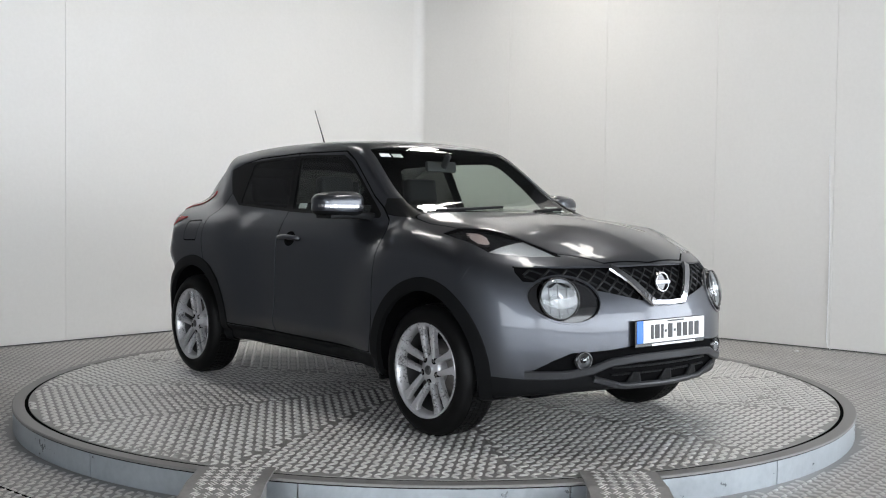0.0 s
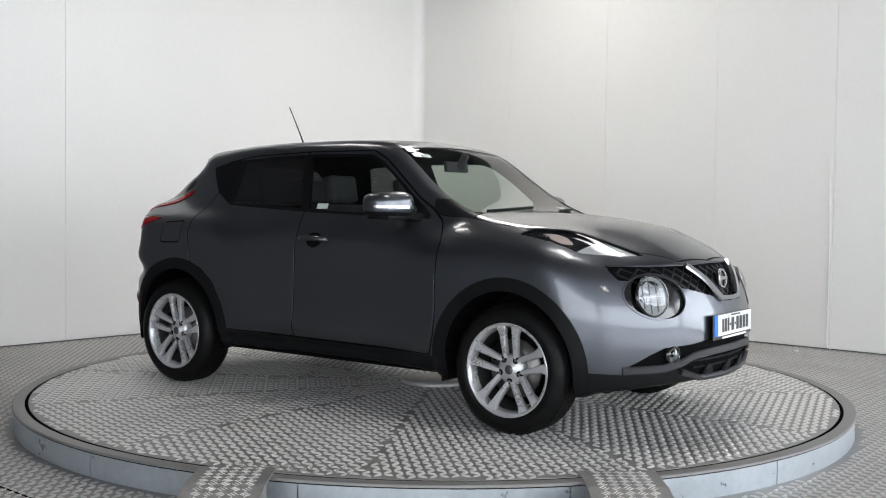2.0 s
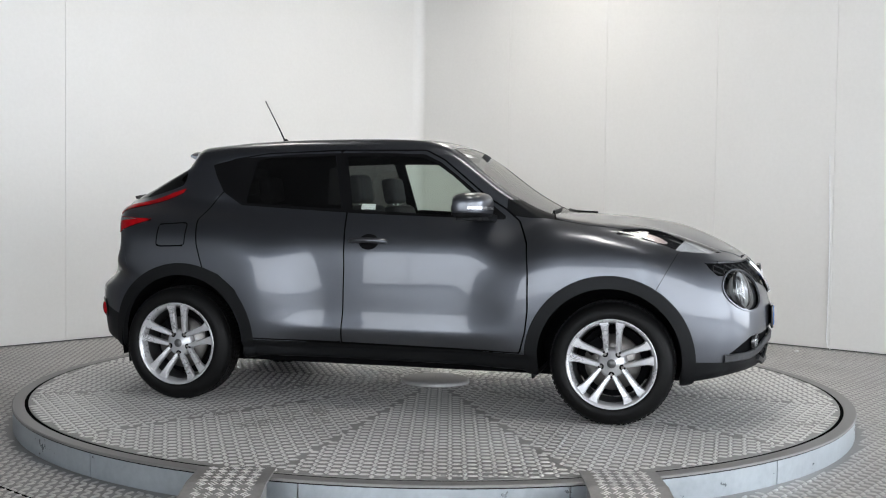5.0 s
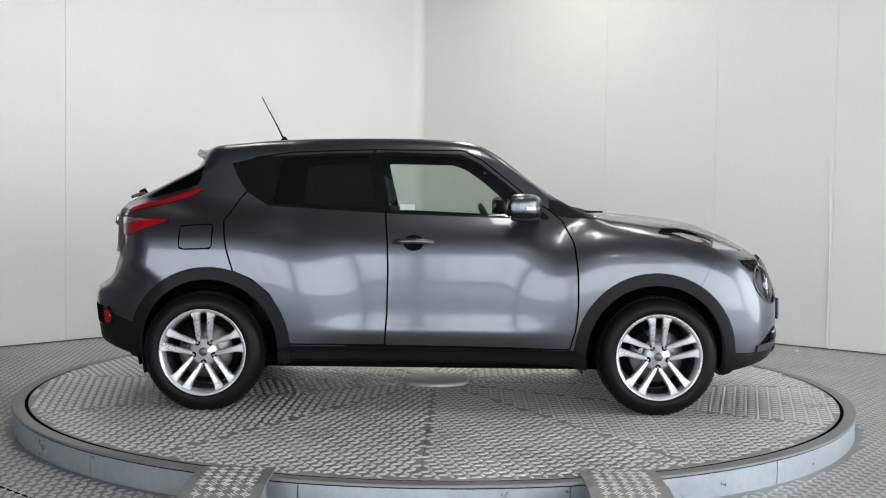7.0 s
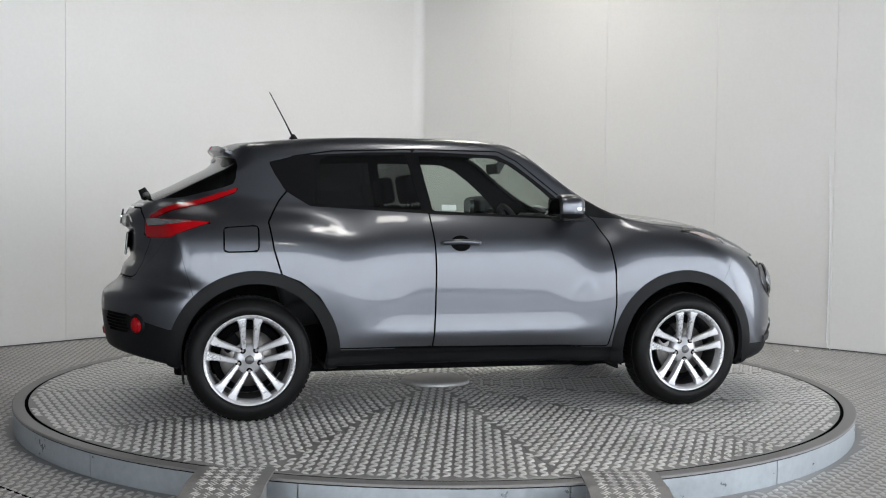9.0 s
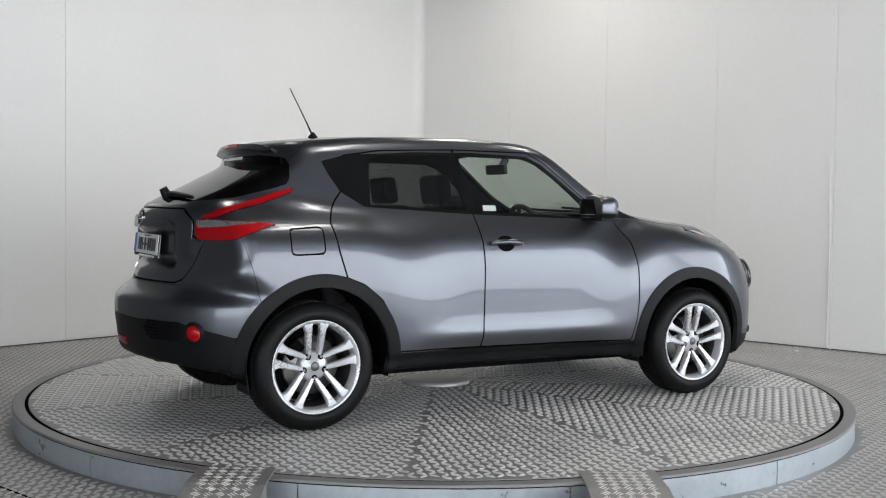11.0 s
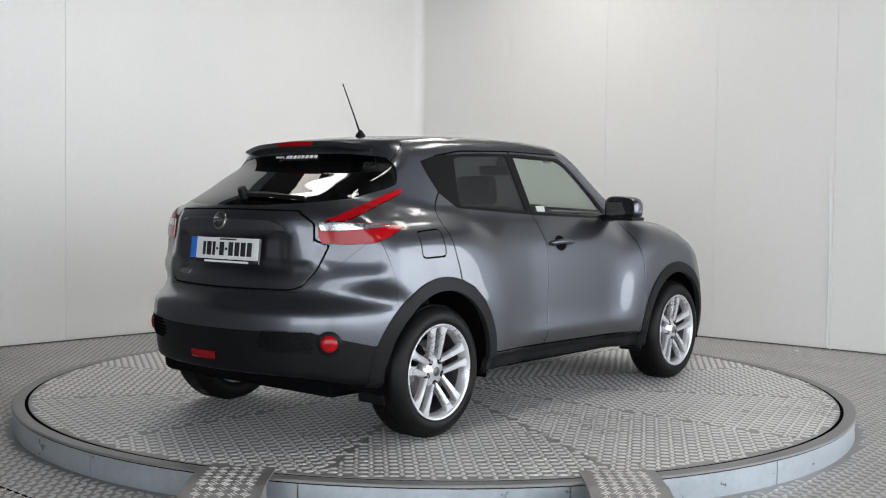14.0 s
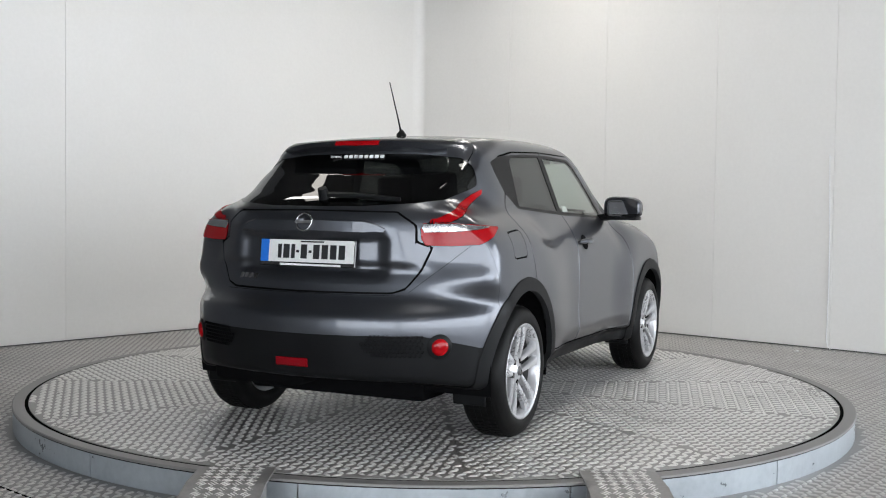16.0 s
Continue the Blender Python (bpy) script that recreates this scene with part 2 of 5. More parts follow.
def window_wall(number, place, length, bays, paint):
    """A wall with tall windows. place(along, out) gives l and r; out is how far behind the wall's face."""
    def piece(nm, a, b, z0, z1, mat, out, parent):
        la, ra = place(a, out)
        lb, rb = place(b, out)
        lc, rc = place(a, out + 1.0)
        p, q, o = in_room(la, ra), in_room(lb, rb), in_room(lc, rc)
        n = (o - p).normalized() * (0.2 if mat is paint else 0.06)
        v = [p, q, q + n, p + n]
        verts = [(c.x, c.y, z) for z in (z0, z1) for c in v]
        return mesh_ob(nm, verts, [(0, 3, 2, 1), (4, 5, 6, 7), (0, 1, 5, 4), (1, 2, 6, 5), (2, 3, 7, 6), (3, 0, 4, 7)], mat, parent)
    w = tagged(new("wall_windows_%d" % number), "unseen pale grey hall wall with tall daylight windows", "wall", kind="structure")
    edges = [length[0]] + [e for b in bays for e in b] + [length[1]]
    for a, b in zip(edges[0::2], edges[1::2]):
        piece("pier", a, b, 0, ROOM_H, paint, 0, w)
    for i, (a, b) in enumerate(bays):
        piece("sill_wall", a, b, 0, SILL, paint, 0, w)
        piece("lintel", a, b, HEAD, ROOM_H, paint, 0, w)
        win = tagged(new("window_%d" % (i + 1)), "tall white-framed window with bright daylight", "window", kind="structure")
        for k in range(4):
            c = a + (b - a) * k / 3
            piece("window_frame", c - 0.015, c + 0.015, SILL, HEAD, M_FRAME, 0.08, win)
        for z in (SILL, HEAD - 0.06):
            piece("window_frame", a, b, z, z + 0.06, M_FRAME, 0.085, win)
        tagged(piece("daylight", a - 0.08, b + 0.08, 0.0, 4.6, M_SKY, 0.6, None), "bright overcast daylight outside a window", "backdrop", kind="structure")


def hall():
    # dark slabs rise unseen above the white panels, to darken the roof's reflections
    wl = tagged(slab("wall_left", 0, 0, WHITE_L, 0, 0, ROOM_H, M_REAR, -0.2), "smooth white panelled wall behind the turntable", "wall", kind="structure")
    wr = tagged(slab("wall_right", 0, 0, 0, WHITE_R, 0, ROOM_H, M_REAR, 0.2), "smooth white panelled wall with fine vertical joints", "wall", kind="structure")
    strip_panels(wl, ALONG_L, [COVE, 4.72, WHITE_L], ALONG_R, WHITE_H)
    strip_panels(wr, ALONG_R, [COVE, 1.436, 2.743, 4.032, 5.221, WHITE_R], ALONG_L, WHITE_H)
    verts, faces, n = [], [], 24
    for i in range(n + 1):
        a = 0.5 * math.pi * i / n
        for rad in (COVE - 0.012, COVE - 0.004):
            p = in_room(COVE - rad * math.sin(a), COVE - rad * math.cos(a))
            verts += [(p.x, p.y, 0.0), (p.x, p.y, WHITE_H - 0.01)]
    for i in range(n):
        b = i * 4
        faces += [(b, b + 4, b + 5, b + 1), (b + 2, b + 3, b + 7, b + 6)]
    tagged(mesh_ob("wall_corner", verts, faces, M_WALL, None, True), "rounded white corner between two walls", "wall", kind="structure")
    # unseen; added dark so the car's side reflects little
    tagged(slab("wall_hall", WHITE_L, 0, LEN_L, 0, 0, ROOM_H, M_REAR, -0.2), "unseen dark grey wall standing for the dark hall", "wall", kind="structure")
    window_wall(1, lambda a, out: (a, LEN_R + out), (0.0, LEN_L), WINDOW_BAYS, M_REARWALL)
    # added fill windows, out of view
    window_wall(3, lambda a, out: (LEN_L + out, a), (0.0, LEN_R), REAR_FILL_BAYS, M_REARWALL)
    window_wall(2, lambda a, out: (-out, a), (WHITE_R, LEN_R), SIDE_BAYS, M_REARWALL)
    v = [in_room(-0.2, -0.2, ROOM_H), in_room(LEN_L + 0.2, -0.2, ROOM_H), in_room(LEN_L + 0.2, LEN_R + 0.2, ROOM_H), in_room(-0.2, LEN_R + 0.2, ROOM_H)]
    v += [p + Vector((0, 0, 0.2)) for p in v]
    tagged(mesh_ob("ceiling", v, [(0, 1, 2, 3), (7, 6, 5, 4), (0, 4, 5, 1), (1, 5, 6, 2), (2, 6, 7, 3), (3, 7, 4, 0)], M_CEIL), "dark painted hall ceiling", "ceiling", kind="structure")
    first = None
    for l, r in CEILING_PANELS:
        o = in_room(l, r, ROOM_H - 0.04)
        ang = math.degrees(math.atan2(ALONG_R.y, ALONG_R.x))
        m = pose(o.x, o.y, o.z, 0, 0, ang)
        if first is None:
            first = new("ceiling_light")
            tagged(first, "slim white ceiling light panel with a bright diffuser", "ceiling light", "ceiling panel lights")
            bm = bmesh.new()
            box(bm, 1.36, 0.36, 0.05, bevel=0.006, seg=1)
            part("frame", bm, M_FRAME, first)
            bm = bmesh.new()
            box(bm, 1.30, 0.30, 0.012, pose(0, 0, -0.028))
            part("diffuser", bm, M_PANEL_GLOW, first)
            first.matrix_basis = m
        else:
            copy_thing(first, m)


# ---- tread plate ----
def tread_bars(region, pitch, turn, z, length=0.054, width=0.021, high=0.006, ribs=(0.0,)):
    """Raised lens-shaped bars in alternate directions wherever region(x, y) holds (arrays)."""
    x0, y0, x1, y1 = region["box"]
    c, s = math.cos(turn), math.sin(turn)
    rad = math.hypot(x1 - x0, y1 - y0) / 2 + pitch
    mx, my = (x0 + x1) / 2, (y0 + y1) / 2
    n = int(rad / pitch) + 2
    i, j = np.meshgrid(np.arange(-n, n + 1), np.arange(-n, n + 1), indexing="ij")
    u, v = i * pitch, j * pitch
    x, y = mx + c * u - s * v, my + s * u + c * v
    keep = region["test"](x, y)
    x, y, d = x[keep], y[keep], ((i + j) % 2)[keep]
    ang = turn + math.pi / 4 + d * math.pi / 2
    x = np.concatenate([x - np.sin(ang) * o for o in ribs])
    y = np.concatenate([y + np.cos(ang) * o for o in ribs])
    ang = np.tile(ang, len(ribs))
    px_ = np.array([-1, -0.45, 0.45, 1, 0.45, -0.45, -0.5, 0.5]) * length / 2
    py_ = np.array([0, -1, -1, 0, 1, 1, 0, 0]) * width / 2
    pz_ = np.array([0, 0, 0, 0, 0, 0, 1, 1]) * high
    ca, sa = np.cos(ang)[:, None], np.sin(ang)[:, None]
    vx = x[:, None] + ca * px_ - sa * py_
    vy = y[:, None] + sa * px_ + ca * py_
    vz = np.broadcast_to(z + pz_, vx.shape)
    verts = np.stack([vx, vy, vz], -1).reshape(-1, 3)
    f = np.array([(0, 1, 6), (1, 2, 7), (1, 7, 6), (2, 3, 7), (3, 4, 7), (4, 5, 6), (4, 6, 7), (5, 0, 6)])
    faces = (np.arange(len(x)) * 8)[:, None, None] + f[None]
    return verts, faces.reshape(-1, 3)


def fast_mesh(name, verts, faces, mat, parent=None):
    me = bpy.data.meshes.new(name)
    verts, faces = np.asarray(verts, np.float32), np.asarray(faces, np.int32)
    me.vertices.add(len(verts))
    me.vertices.foreach_set("co", verts.ravel())
    k = faces.shape[1]
    me.loops.add(faces.size)
    me.loops.foreach_set("vertex_index", faces.ravel())
    me.polygons.add(len(faces))
    me.polygons.foreach_set("loop_start", np.arange(0, faces.size, k, dtype=np.int32))
    me.update(calc_edges=True)
    me.materials.append(mat)
    ob = new(name, me)
    ob.parent = parent
    return ob


R_DISC, R_RING_IN, R_RING = 2.498, 2.518, 2.587
RAMPS = [(-1.02, -0.69), (0.63, 0.965)]     # the two loading plates, by their x
SECTORS = 12


def floor_and_ring():
    v = [in_room(-0.2, -0.2, -0.2), in_room(LEN_L + 0.2, -0.2, -0.2), in_room(LEN_L + 0.2, LEN_R + 0.2, -0.2), in_room(-0.2, LEN_R + 0.2, -0.2)]
    v += [p + Vector((0, 0, 0.2)) for p in v]
    floor = mesh_ob("floor", v, [(3, 2, 1, 0), (4, 5, 6, 7), (0, 1, 5, 4), (1, 2, 6, 5), (2, 3, 7, 6), (3, 0, 4, 7)], M_TREAD)
    tagged(floor, "dull grey aluminium tread plate floor", "floor", kind="structure")

    def plated(x, y):
        r2 = x * x + y * y
        rel_l = (x - CORNER.x) * ALONG_L.x + (y - CORNER.y) * ALONG_L.y
        rel_r = (x - CORNER.x) * ALONG_R.x + (y - CORNER.y) * ALONG_R.y
        return (r2 > 2.62 ** 2) & (rel_l > 0.05) & (rel_r > 0.05) & (rel_l < 9.6) & (rel_r < 9.6)
    verts, faces = tread_bars({"box": (-7.0, -7.4, 7.2, 6.3), "test": plated}, 0.047, 0.12, 0.0)
    tagged(fast_mesh("tread_pattern", verts, faces, M_STUD_FLOOR, floor), "raised tread bars, coloured lighter for their glints", kind="stuff")

    # pale floor added beyond the tread plate, unseen, to brighten the doors
    for l0, l1, r0, r1 in ((0.02, LEN_L - 0.02, 9.62, LEN_R - 0.02), (9.62, LEN_L - 0.02, 0.02, 9.61)):
        q = [in_room(l0, r0), in_room(l1, r0), in_room(l1, r1), in_room(l0, r1)]
        v = [(p.x, p.y, z) for z in (0.0, 0.006) for p in q]
        tagged(mesh_ob("floor_bounce", v, [(3, 2, 1, 0), (4, 5, 6, 7), (0, 1, 5, 4), (1, 2, 6, 5), (2, 3, 7, 6), (3, 0, 4, 7)], M_BOUNCEFLOOR), "unseen pale floor added to brighten the doors' reflections", "floor", kind="structure")

    ring = new("turntable_ring")
    tagged(ring, "fixed steel ring with a galvanised band round the turntable", "turntable ring")
    prof = [(R_RING_IN, TOP - 0.06), (R_RING_IN, TOP - 0.003), (R_RING_IN + 0.003, TOP), (R_RING - 0.006, TOP), (R_RING, TOP - 0.003), (R_RING, TOP - 0.012), (R_RING - 0.02, TOP - 0.012), (R_RING - 0.02, TOP - 0.06)]
    mesh_ob("top_ring", *revolve(prof, 220, "z"), M_RING, ring)
    # black strips stand in for the shade under the lip and in the gap
    mesh_ob("shadow_joint", *revolve([(R_RING - 0.0065, TOP - 0.020), (R_RING - 0.0035, TOP - 0.012)], 220, "z"), M_GAP, ring)
    mesh_ob("gap_shade", *revolve([(R_DISC - 0.001, TOP - 0.0035), (R_RING_IN + 0.0015, TOP - 0.0035)], 220, "z"), M_GAP, ring, False, "black gap between turntable and ring")
    # the band is bent from curved sheets with butt joints, and open where the loading plates join
    n, gaps = 14, 0.0015
    for k in range(n):
        a0, a1 = 2 * math.pi * k / n + gaps, 2 * math.pi * (k + 1) / n - gaps
        verts, faces = [], []
        m = 18
        for i in range(m + 1):
            a = a0 + (a1 - a0) * i / m
            for r, z in ((R_RING - 0.016, 0.0), (R_RING - 0.006, 0.0), (R_RING - 0.006, TOP - 0.017), (R_RING - 0.016, TOP - 0.017)):
                verts.append((r * math.cos(a), r * math.sin(a), z))
        for i in range(m):
            for q in range(4):
                a, b = i * 4 + q, i * 4 + (q + 1) % 4
                faces.append((a, b, b + 4, a + 4))
        faces += [(0, 3, 2, 1), (m * 4, m * 4 + 1, m * 4 + 2, m * 4 + 3)]
        mesh_ob("band_sheet", verts, faces, M_RIM_WALL, ring)
    for x0, x1 in RAMPS:
        ramp_ob = new("loading_plate")
        tagged(ramp_ob, "sloping aluminium tread plate ramp up to the turntable", "ramp", "loading ramps")
        xm, w = (x0 + x1) / 2, x1 - x0
        ya, yb = -2.36, -3.45
        za, zb = TOP + 0.012, 0.014
        verts = [(x0, ya, za), (x1, ya, za), (x1, -2.62, za), (x0, -2.62, za), (x1, yb, zb), (x0, yb, zb)]
        verts += [(x, y, z - 0.008 if k < 2 else z - 0.010) for k, (x, y, z) in enumerate(verts)]
        faces = [(0, 3, 2, 1), (3, 5, 4, 2), (6, 7, 8, 9), (9, 8, 10, 11), (0, 1, 7, 6), (1, 2, 8, 7), (2, 4, 10, 8), (4, 5, 11, 10), (5, 3, 9, 11), (3, 0, 6, 9)]
        mesh_ob("plate", verts, faces, M_TREAD, ramp_ob)
        for sx, tag in ((x0 + 0.004, -1), (x1 - 0.004, 1)):
            mesh_ob("side_flange", [(sx - 0.003, -2.605, 0), (sx + 0.003, -2.605, 0), (sx + 0.003, -2.605, za - 0.011), (sx - 0.003, -2.605, za - 0.011), (sx - 0.003, yb + 0.02, 0), (sx + 0.003, yb + 0.02, 0)],
                    [(0, 1, 2, 3), (0, 3, 4), (1, 5, 2), (2, 5, 4, 3), (0, 4, 5, 1)], M_RING, ramp_ob)
        bars, bf = tread_bars({"box": (x0, -2.62, x1, ya), "test": lambda x, y: (x > x0 + 0.02) & (x < x1 - 0.02) & (y < -2.375) & (y > -2.618)}, 0.050, 0.0, za, 0.040, 0.0075, 0.003, (-0.0135, 0.0, 0.0135))
        b2, f2 = tread_bars({"box": (x0, yb, x1, -2.62), "test": lambda x, y: (x > x0 + 0.02) & (x < x1 - 0.02) & (y < -2.622) & (y > yb + 0.03)}, 0.050, 0.0, 0.0, 0.040, 0.0075, 0.003, (-0.0135, 0.0, 0.0135))
        b2[:, 2] += za + (zb - za) * (-2.62 - b2[:, 1]) / (-2.62 - yb) 
        tagged(fast_mesh("tread_pattern", np.concatenate([bars, b2]), np.concatenate([bf, f2 + len(bars)]), M_STUD, ramp_ob), kind="stuff")


def turntable():
    t = new("turntable")
    tagged(t, "round turntable of grey aluminium tread plate sectors, turning", "turntable")
    mesh_ob("deck", *revolve([(0.0, TOP - 0.05), (R_DISC, TOP - 0.05), (R_DISC, TOP - 0.006), (0.0, TOP - 0.006)], 160, "z"), M_GAP, t)
    step = 2 * math.pi / SECTORS
    for k in range(SECTORS):
        a0 = radians(-91.4) + k * step
        a1 = a0 + step
        verts, faces, m = [], [], 14
        for i in range(m + 1):
            a = a0 + (a1 - a0) * i / m
            for r in (0.19, R_DISC):
                g = 0.0008 / r * (1 if i == 0 else -1 if i == m else 0)
                verts.append((r * math.cos(a + g), r * math.sin(a + g), TOP))
                verts.append((r * math.cos(a + g), r * math.sin(a + g), TOP - 0.006))
        for i in range(m):
            b = i * 4
            faces += [(b, b + 2, b + 6, b + 4), (b + 2, b + 3, b + 7, b + 6)]
        faces += [(0, 1, 3, 2), (m * 4, m * 4 + 2, m * 4 + 3, m * 4 + 1)]
        sec = mesh_ob("sector_plate", verts, faces, M_TREAD_DISC, t)
        am = (a0 + a1) / 2

        def inside(x, y, a0=a0, a1=a1):
            a = (np.arctan2(y, x) - a0) % (2 * np.pi)
            r = np.hypot(x, y)
            return (a * r > 0.012) & ((a1 - a0 - a) * r > 0.012) & (a < a1 - a0) & (r > 0.235) & (r < R_DISC - 0.02)
        turn = am + (0.0 if k % 2 else math.pi / 4)
        cx, cy = 1.3 * math.cos(am), 1.3 * math.sin(am)
        bars, bf = tread_bars({"box": (cx - 1.35, cy - 1.35, cx + 1.35, cy + 1.35), "test": inside}, 0.047, turn, TOP)
        tagged(fast_mesh("tread_pattern", bars, bf, M_STUD, sec), kind="stuff")
    prof = [(0.002, TOP + 0.030), (0.20, TOP + 0.028), (0.218, TOP + 0.022), (0.224, TOP + 0.012), (0.224, TOP - 0.004)]
    mesh_ob("hub_cap", *revolve(prof, 64, "z"), M_HUBCAP, t, True, "smooth grey steel hub cap")
    return t


def small_things():
    # a scrap on the floor, a cable down the wall, a joint of the floor plates
    bm = bmesh.new()
    box(bm, 0.034, 0.026, 0.016, pose(3.273, 2.592, 0.012, 8, 5, 30), 0.004, 2)
    me = bpy.data.meshes.new("litter_scrap")
    bm.to_mesh(me)
    bm.free()
    me.materials.append(M_WHITE)
    tagged(new("litter_scrap", me), "small crumpled white scrap lying on the floor", "litter")
    base = CORNER + ALONG_R * 5.19 + ALONG_L * 0.022
    pts = [base + Vector((0, 0, z)) + ALONG_R * (0.012 * math.sin(z * 2.3)) for z in (0.10, 0.3, 0.6, 0.9, 1.2, 1.5, 1.8)]
    pts = [base + ALONG_R * 0.05 + ALONG_L * 0.02 + Vector((0, 0, 0.008)), base + ALONG_R * 0.02 + ALONG_L * 0.01 + Vector((0, 0, 0.03))] + pts
    tagged(mesh_ob("wall_cable", *tube(pts, 0.0055, 8), M_WHITE, None, True), "thin white cable running down the white wall", "cable")
    for x0, y0, x1, y1 in ((-2.45, -1.78, -1.30, -2.77), (2.35, -1.95, 3.6, -1.35)):
        d = Vector((x1 - x0, y1 - y0, 0)).normalized()
        n = Vector((-d.y, d.x, 0)) * 0.003
        a, b = Vector((x0, y0, 0.004)), Vector((x1, y1, 0.004))
        lo = Vector((0, 0, 0.004))
        v = [a - n, b - n, b + n, a + n, a - n - lo, b - n - lo, b + n - lo, a + n - lo]
        tagged(mesh_ob("plate_joint", v, [(0, 1, 2, 3), (4, 7, 6, 5), (0, 4, 5, 1), (1, 5, 6, 2), (2, 6, 7, 3), (3, 7, 4, 0)], M_GAP), "dark joint between floor plates", "floor joint", kind="structure")


hall()
floor_and_ring()
small_things()
TABLE = turntable()

# ---- the car: a smooth body shape, cut into panels ----
def table(points):
    """A smooth function through control points (monotone cubic)."""
    x, y = np.array([p[0] for p in points], float), np.array([p[1] for p in points], float)
    h, d = np.diff(x), np.diff(y) / np.diff(x)
    m = np.empty_like(y)
    m[0], m[-1] = d[0], d[-1]
    same = d[:-1] * d[1:] > 0
    with np.errstate(divide="ignore", invalid="ignore"):
        w1, w2 = 2 * h[1:] + h[:-1], h[1:] + 2 * h[:-1]
        m[1:-1] = np.where(same, (w1 + w2) / (w1 / d[:-1] + w2 / d[1:]), 0.0)
    m = np.nan_to_num(m)
    t = np.linspace(x[0], x[-1], 600)
    k = np.clip(np.searchsorted(x, t, side="right") - 1, 0, len(h) - 1)
    s = (t - x[k]) / h[k]
    v = (2 * s ** 3 - 3 * s ** 2 + 1) * y[k] + (s ** 3 - 2 * s ** 2 + s) * h[k] * m[k] + (3 * s ** 2 - 2 * s ** 3) * y[k + 1] + (s ** 3 - s ** 2) * h[k] * m[k + 1]
    ker = np.exp(-0.5 * (np.arange(-18, 19) / 6.0) ** 2)
    ker /= ker.sum()
    v2 = np.convolve(np.concatenate([2 * v[0] - v[18:0:-1], v, 2 * v[-1] - v[-2:-20:-1]]), ker, mode="valid")
    return lambda q: np.interp(q, t, v2)


def smax(a, b, k):
    h = np.clip(0.5 + 0.5 * (a - b) / k, 0, 1)
    return b + (a - b) * h + k * h * (1 - h)


def smin(a, b, k):
    return -smax(-a, -b, k)


def smooth(x, a, b):
    t = np.clip((x - a) / (b - a), 0, 1)
    return t * t * t * (t * (6 * t - 15) + 10)


SEC_DOOR = table([(0.10, 0.72), (0.3, 0.786), (0.37, 0.806), (0.43, 0.834), (0.462, 0.8375), (0.50, 0.831), (0.57, 0.8275), (0.66, 0.828), (0.76, 0.8275), (0.85, 0.8245), (0.90, 0.8195), (0.95, 0.809), (1.00, 0.788), (1.06, 0.751), (1.12, 0.714), (1.25, 0.66), (1.4, 0.60)])
SEC_FENDER = table([(0.10, 0.80), (0.35, 0.858), (0.5, 0.874), (0.68, 0.879), (0.80, 0.876), (0.89, 0.864), (0.96, 0.838), (1.02, 0.795), (1.07, 0.735), (1.13, 0.64), (1.4, 0.3)])
SEC_HAUNCH = table([(0.10, 0.80), (0.35, 0.858), (0.5, 0.872), (0.70, 0.878), (0.85, 0.875), (0.95, 0.862), (1.02, 0.832), (1.07, 0.787), (1.12, 0.72), (1.2, 0.60), (1.4, 0.3)])
TOP_LINE = table([(-2.1, 1.20), (-1.0, 1.17), (-0.4, 1.14), (0.4, 1.14), (0.78, 1.140), (0.93, 1.132), (1.2, 1.118), (1.5, 1.085), (1.7, 1.043), (1.85, 0.992), (1.97, 0.920), (2.1, 0.81), (2.3, 0.6)])
NOSE = table([(0.10, 1.88), (0.17, 1.95), (0.22, 2.02), (0.28, 2.07), (0.385, 2.10), (0.5, 2.108), (0.60, 2.106), (0.69, 2.086), (0.775, 2.052), (0.85, 2.01), (0.9, 1.965), (0.97, 1.85), (1.2, 1.4)])
TAIL = table([(0.10, -1.86), (0.22, -1.93), (0.32, -2.02), (0.45, -2.045), (0.58, -2.058), (0.645, -2.052), (0.685, -2.00), (0.72, -1.962), (0.80, -1.936), (0.9, -1.908), (1.0, -1.905), (1.07, -1.902), (1.12, -1.88), (1.2, -1.77), (1.3, -1.590), (1.385, -1.44), (1.42, -1.425), (1.6, -1.37)])
SCREEN = table([(1.0, 1.06), (1.06, 0.985), (1.10, 0.93), (1.14, 0.85), (1.24, 0.67), (1.37, 0.49), (1.46, 0.375), (1.52, 0.285), (1.6, 0.10)])
ROOF = table([(-1.6, 1.44), (-1.38, 1.495), (-1.09, 1.530), (-0.88, 1.548), (-0.56, 1.561), (-0.2, 1.565), (0.1, 1.557), (0.27, 1.535), (0.45, 1.48), (0.8, 1.3)])


BELLY = table([(-2.3, 0.345), (-1.9, 0.335), (-1.65, 0.30), (-0.8, 0.275), (0.8, 0.262), (1.6, 0.235), (1.75, 0.255), (2.0, 0.285), (2.3, 0.30)])


